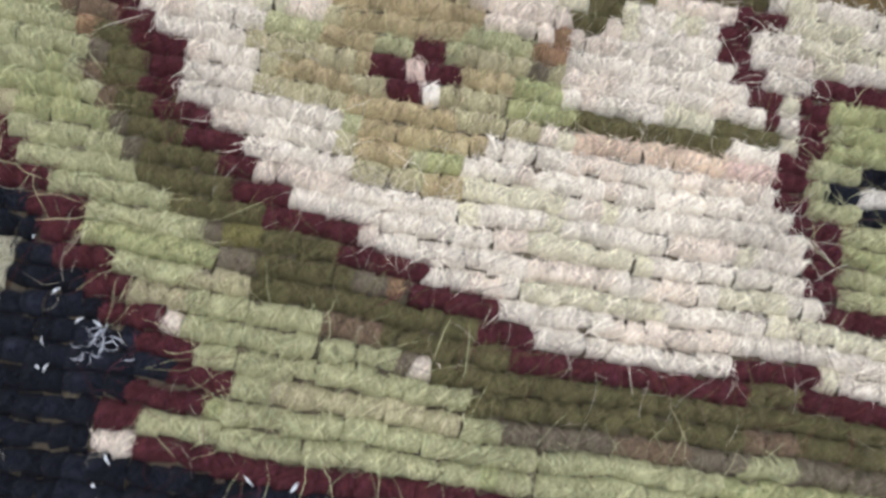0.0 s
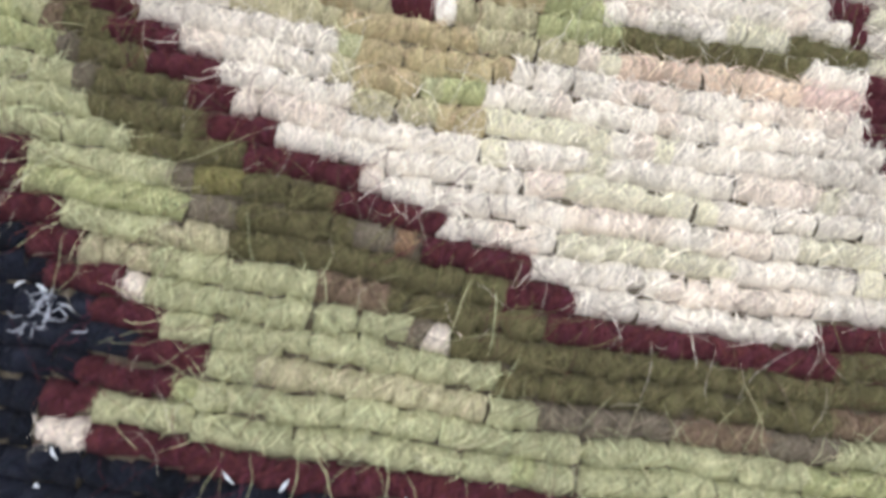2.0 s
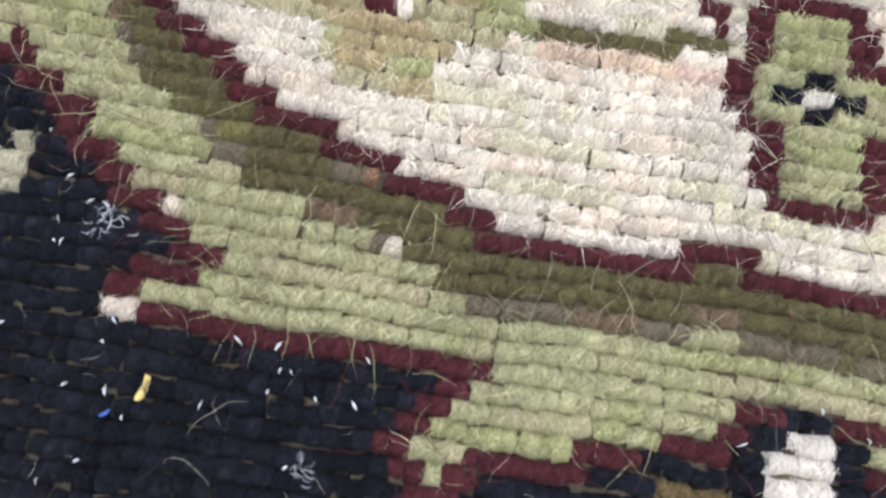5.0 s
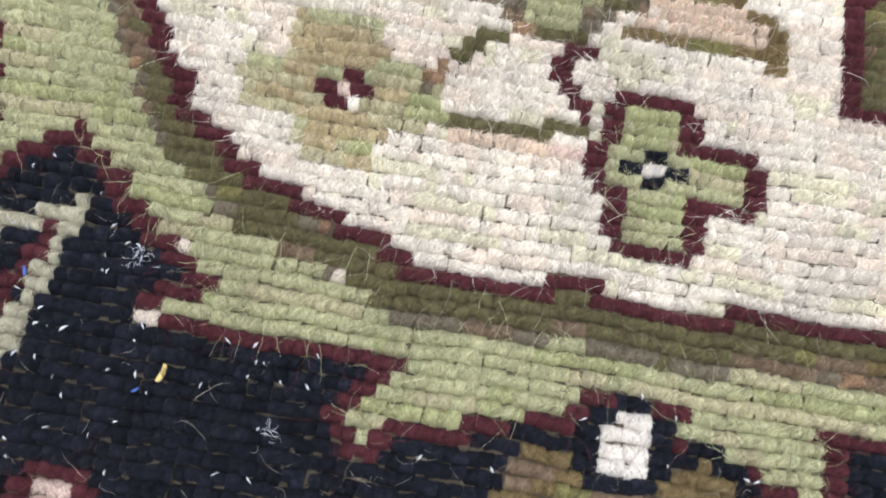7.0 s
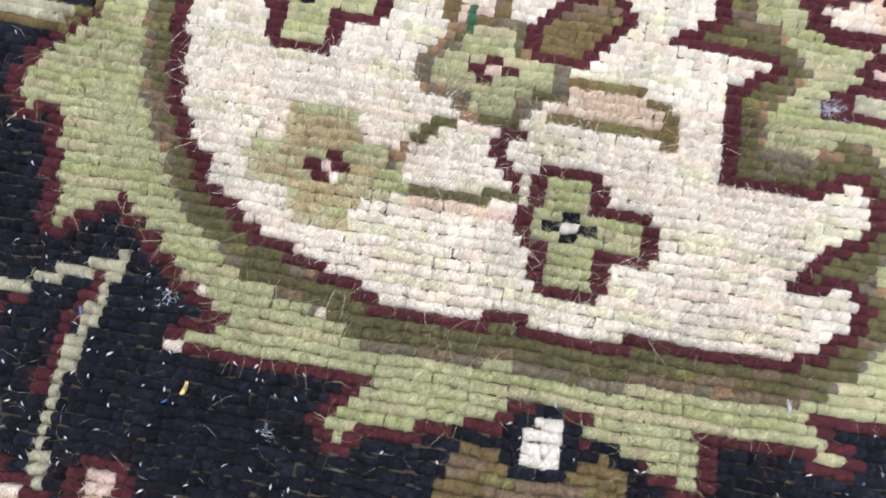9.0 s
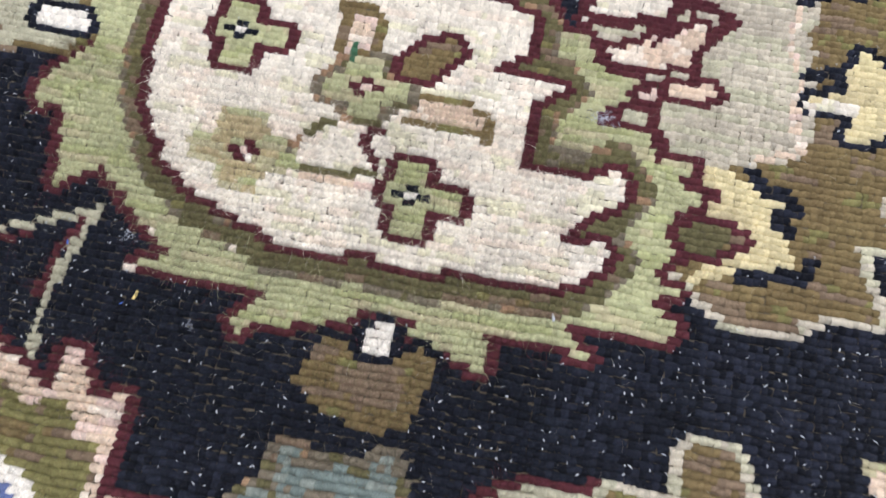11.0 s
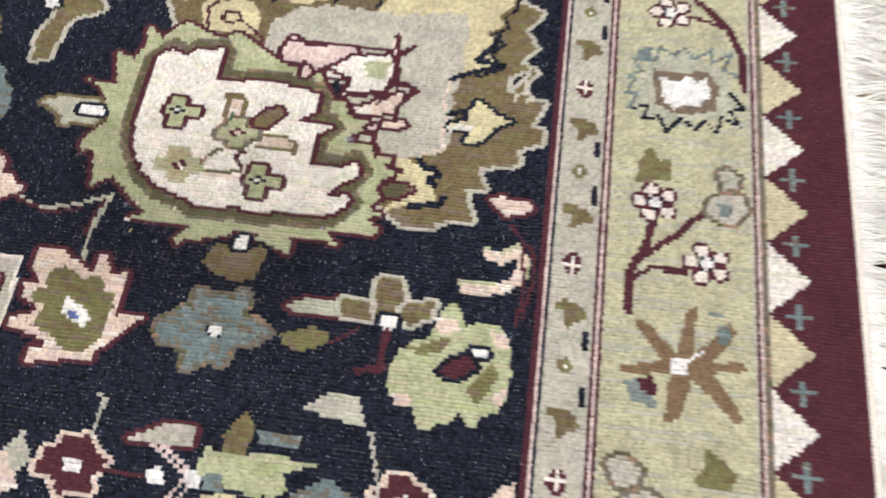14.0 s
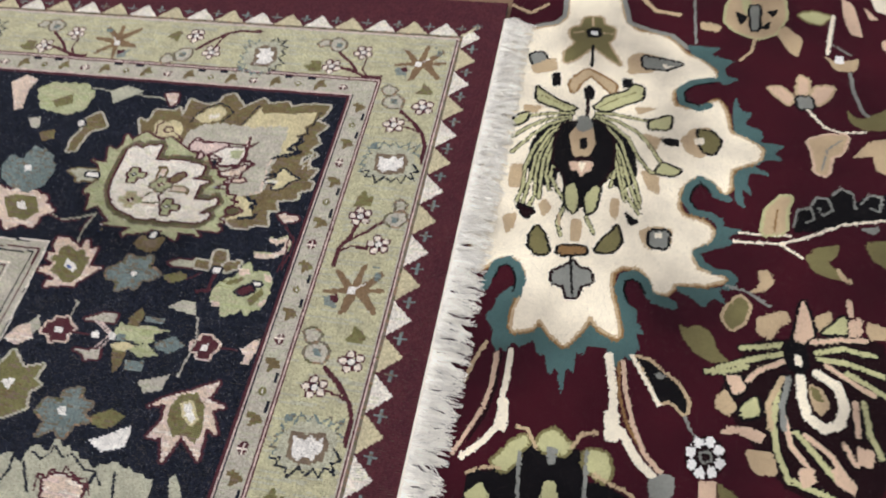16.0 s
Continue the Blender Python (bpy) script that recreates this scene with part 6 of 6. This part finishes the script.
def tufts(where, each, seed, lift):
    """Fibres that arch over the knots, in the knots' own dyes."""
    rng = np.random.default_rng(seed)
    iu, iv, d = (np.repeat(a[where], each) for a in (u, v, chart))
    n = len(iu)
    s = np.linspace(-1, 1, 4)[None]
    x0 = (iu + 0.05 * np.where(iu % 2, -1, 1) + rng.normal(0, 0.22, n)) * KX
    y0 = iv * KY + sway(iu * KX, iv * KY)
    lean = rng.normal(0.06, 0.28, n)[:, None] * KY
    span = rng.uniform(0.22, 0.5, n)[:, None] * KY
    shift = rng.normal(0, 0.11, n)[:, None] * KY
    top = HIGH + rng.gamma(1.6, lift, n)[:, None]
    x = x0[:, None] + lean * s + rng.normal(0, 0.05 * KX, (n, 4))
    y = y0[:, None] + shift + span * s
    z = top - (top + 0.0007) * np.abs(s) ** 2.2 * rng.uniform(0.35, 1.0, n)[:, None]
    return ribbons("wool_fuzz", np.stack([x, y, z], -1), rng.uniform(0.00003, 0.00009, n), FUZZ, d)


tagged(part("wool_fuzz", tufts(close, 22, 21, 0.00011), rug, "fuzzy wool fibres"), kind="stuff")
tagged(part("wool_fuzz", tufts(middle & (u > -80) & (u < 75) & (v > -52) & (v < 36), 7, 22, 0.0001), rug, "fuzzy wool fibres"), kind="stuff")


def stray(count, x0, x1, y0, y1, long_a, long_b, seed, wide):
    """Loose curled hairs lying on the pile."""
    rng = np.random.default_rng(seed)
    m = 9
    size = rng.uniform(long_a, long_b, count) * rng.uniform(0.4, 1, count)
    heading = rng.uniform(0, 2 * np.pi, count)[:, None] + np.cumsum(rng.normal(0, 0.18, (count, m)) + rng.normal(0, 0.16, count)[:, None], 1)
    x = rng.uniform(x0, x1, count)[:, None] + np.cumsum(np.cos(heading), 1) * size[:, None] / m
    y = rng.uniform(y0, y1, count)[:, None] + np.cumsum(np.sin(heading), 1) * size[:, None] / m
    arch = np.sin(np.linspace(0, np.pi, m))[None] * rng.gamma(1.5, 0.00035, count)[:, None]
    z = 0.0005 + arch + rng.uniform(0, 0.0002, (count, 1))
    return ribbons("loose_hair", np.stack([x, y, z], -1), rng.uniform(0.6, 1.2, count) * wide, [HAIR, HAIR_DARK], (rng.random(count) < 0.12).astype(int))


tagged(part("loose_hair", stray(420, -0.06, 0.085, -0.075, 0.03, 0.002, 0.008, 31, 0.000022), rug, "pale loose hairs"), kind="stuff")
tagged(part("loose_hair", stray(700, -0.16, 0.2, -0.14, 0.12, 0.003, 0.009, 32, 0.00003), rug, "pale loose hairs"), kind="stuff")

def band_hairs(count, seed):
    """Longer yarn ends that spring from the olive and green knots round the palmette."""
    rng = np.random.default_rng(seed)
    spots = np.argwhere(close & np.isin(chart, [YARN.index(c) for c in ("olive", "grey", "moss2", "maroon", "green", "ivory")]))
    spots = spots[rng.integers(0, len(spots), count)]
    m = 6
    heading = rng.uniform(0, 6.3, count)[:, None] + np.cumsum(rng.normal(0, 0.25, (count, m)), 1)
    step = rng.uniform(0.0003, 0.0014, count)[:, None]
    hx = ((spots[:, 1] + COL0) * KX)[:, None] + np.cumsum(np.cos(heading), 1) * step
    hy = ((spots[:, 0] + ROW0) * KY)[:, None] + np.cumsum(np.sin(heading), 1) * step
    hz = 0.0004 + np.sin(np.linspace(0.2, 3, m))[None] * rng.gamma(1.6, 0.0003, count)[:, None]
    return ribbons("yarn_end", np.stack([hx, hy, hz], -1), rng.uniform(0.00003, 0.00006, count), FUZZ, chart[spots[:, 0], spots[:, 1]])


tagged(part("yarn_end", band_hairs(4200, 81), rug, "loose olive, green and ivory yarn"), kind="stuff")

WARP = plain("bare_warp", (196, 202, 210), 0.9, 900, 0.15)

# white warp showing between the knots of the navy field
bare_spots = np.argwhere((chart == YARN.index("navy")) & (np.random.default_rng(41).random(chart.shape) < 0.15))
rng = np.random.default_rng(42)
n = len(bare_spots)
sx = (bare_spots[:, 1] + COL0 + rng.uniform(-0.5, 0.5, n)) * KX
sy = (bare_spots[:, 0] + ROW0 + 0.5) * KY
length = rng.uniform(0.00015, 0.00055, n)
t3 = np.linspace(-1, 1, 3)[None]
specks = np.stack([sx[:, None] + rng.normal(0, 0.0003, (n, 1)) * t3, sy[:, None] + length[:, None] * t3,
                   0.00105 - 0.00045 * np.abs(t3) + rng.uniform(-0.0004, 0.0001, (n, 1))], -1)
tagged(part("exposed_warp", ribbons("exposed_warp", specks, rng.uniform(0.00016, 0.00042, n), [WARP], np.zeros(n, int)), rug,
            "white cotton warp showing through worn pile"), kind="stuff")

# selvedge and fringe
EDGE = KX * COL1
part("selvedge", box_mesh("selvedge", EDGE - 0.001, EDGE + 0.004, KY * (ROW0 - 0.5), 0.386, -0.0021, 0.0009, COTTON, 0.0008), rug, "cream woven cotton end")


def tassel(seed):
    """A bundle of wavy cotton ends, knotted at the rug's edge."""
    rng = np.random.default_rng(seed)
    verts, faces = [], []
    m, sides = 9, 3
    bend, sweep = rng.normal(0, 0.004), rng.uniform(0, 6)
    for strand in range(9):
        s = np.linspace(0, 1, m)
        loose = np.clip((s - 0.08) / 0.92, 0, 1)
        y = (strand - 4) * 0.00052 * (1 - 0.35 * loose) + bend * np.sin(loose * 4 + sweep) * loose + rng.normal(0, 0.0012) * loose + 0.0008 * np.sin(loose * rng.uniform(5, 10) + rng.uniform(0, 6)) * loose ** 0.5
        z = 0.0008 + rng.uniform(0, 0.001) + rng.uniform(0.0004, 0.0045) * np.sin(loose * np.pi) ** 0.8
        x = s * rng.uniform(0.03, 0.043)
        r = 0.0006 * (1 - 0.3 * s)
        base = len(verts)
        for k in range(m):
            for a in range(sides):
                ang = 2 * math.pi * a / sides
                verts.append((x[k], y[k] + r[k] * math.cos(ang), z[k] + r[k] * math.sin(ang)))
        for k in range(m - 1):
            for a in range(sides):
                b = (a + 1) % sides
                faces.append((base + k * sides + a, base + k * sides + b, base + (k + 1) * sides + b, base + (k + 1) * sides + a))
    return bare("tassel", np.array(verts), np.array(faces), [STRAND])


shapes = [tassel(k) for k in range(12)]
rng = np.random.default_rng(51)
y = KY * ROW0 + 0.002
while y < 0.385:
    strand = part("tassel", shapes[int(rng.integers(12))], rug)
    strand.location = (EDGE + 0.002, y, 0)
    strand.rotation_euler = (0, 0, -0.16 + rng.normal(0, 0.2))
    strand.scale = (rng.uniform(0.9, 1.08), rng.choice((-1, 1)), 1)
    y += rng.uniform(0.0019, 0.0029)

# ---- lint and crumbs on the rug ----
YELLOW = plain("straw", (226, 204, 130), 0.6, 900, 0.2)
BLUE = plain("blue_thread", (70, 104, 190), 0.7, 900, 0.2)
PALE = plain("pale_lint", (188, 194, 208), 0.9, 900, 0.15)


def crumb(label, x, y, size, turn, mat):
    """A bent sliver with a ridge along it."""
    bm = bmesh.new()
    rows = []
    for k in range(5):
        a = k / 4 - 0.5
        w = size * 0.18 * (1 - 1.6 * a * a)
        bend = 0.25 * size * (0.25 - a * a)
        rows.append([bm.verts.new((bend + dx * w, a * size, dz * size)) for dx, dz in ((-1, 0), (-0.3, 0.16), (0.4, 0.12), (1, 0))])
    for r0, r1 in zip(rows, rows[1:]):
        for k in range(4):
            bm.faces.new((r0[k], r0[(k + 1) % 4], r1[(k + 1) % 4], r1[k]))
    bm.faces.new(rows[0][::-1])
    bm.faces.new(rows[-1])
    bmesh.ops.recalc_face_normals(bm, faces=bm.faces)
    me = bpy.data.meshes.new("crumb")
    bm.to_mesh(me)
    bm.free()
    me.materials.append(mat)
    ob = new("crumb", me)
    ob.matrix_world = pose(x, y, 0.0003, 0, 0, turn)
    return tagged(ob, label, "crumb")


crumb("pale yellow straw sliver lying on the navy pile", -0.0174, -0.0508, 0.0028, -12, YELLOW)
crumb("bright blue bit of thread on the navy pile", -0.0413, -0.0393, 0.0015, 20, BLUE)
crumb("bright blue bit of thread on the navy pile", -0.0205, -0.0538, 0.0012, -50, BLUE)
crumb("pale blue bit of thread on the green pile", 0.0994, -0.0342, 0.0024, 15, PALE)


def lint(x, y, size, count, seed):
    """A small tangle of pale fibres."""
    rng = np.random.default_rng(seed)
    m = 7
    heading = rng.uniform(0, 6.3, count)[:, None] + np.cumsum(rng.normal(0, 0.5, (count, m)), 1)
    px = x + rng.normal(0, size, count)[:, None] + np.cumsum(np.cos(heading), 1) * size * 0.25
    py = y + rng.normal(0, size * 0.6, count)[:, None] + np.cumsum(np.sin(heading), 1) * size * 0.25
    pz = 0.0006 + rng.gamma(1.5, 0.00018, (count, 1)) + rng.normal(0, 0.00005, (count, m))
    ob = new("lint", ribbons("lint", np.stack([px, py, pz], -1), rng.uniform(0.00003, 0.00008, count), [PALE], np.zeros(count, int)))
    tagged(ob, "small tangle of pale lint caught in the pile", "lint", kind="stuff")


lint(-0.0248, -0.0342, 0.001, 28, 71)
lint(-0.0002, -0.0565, 0.0008, 16, 72)
lint(0.1048, 0.0317, 0.0017, 70, 73)
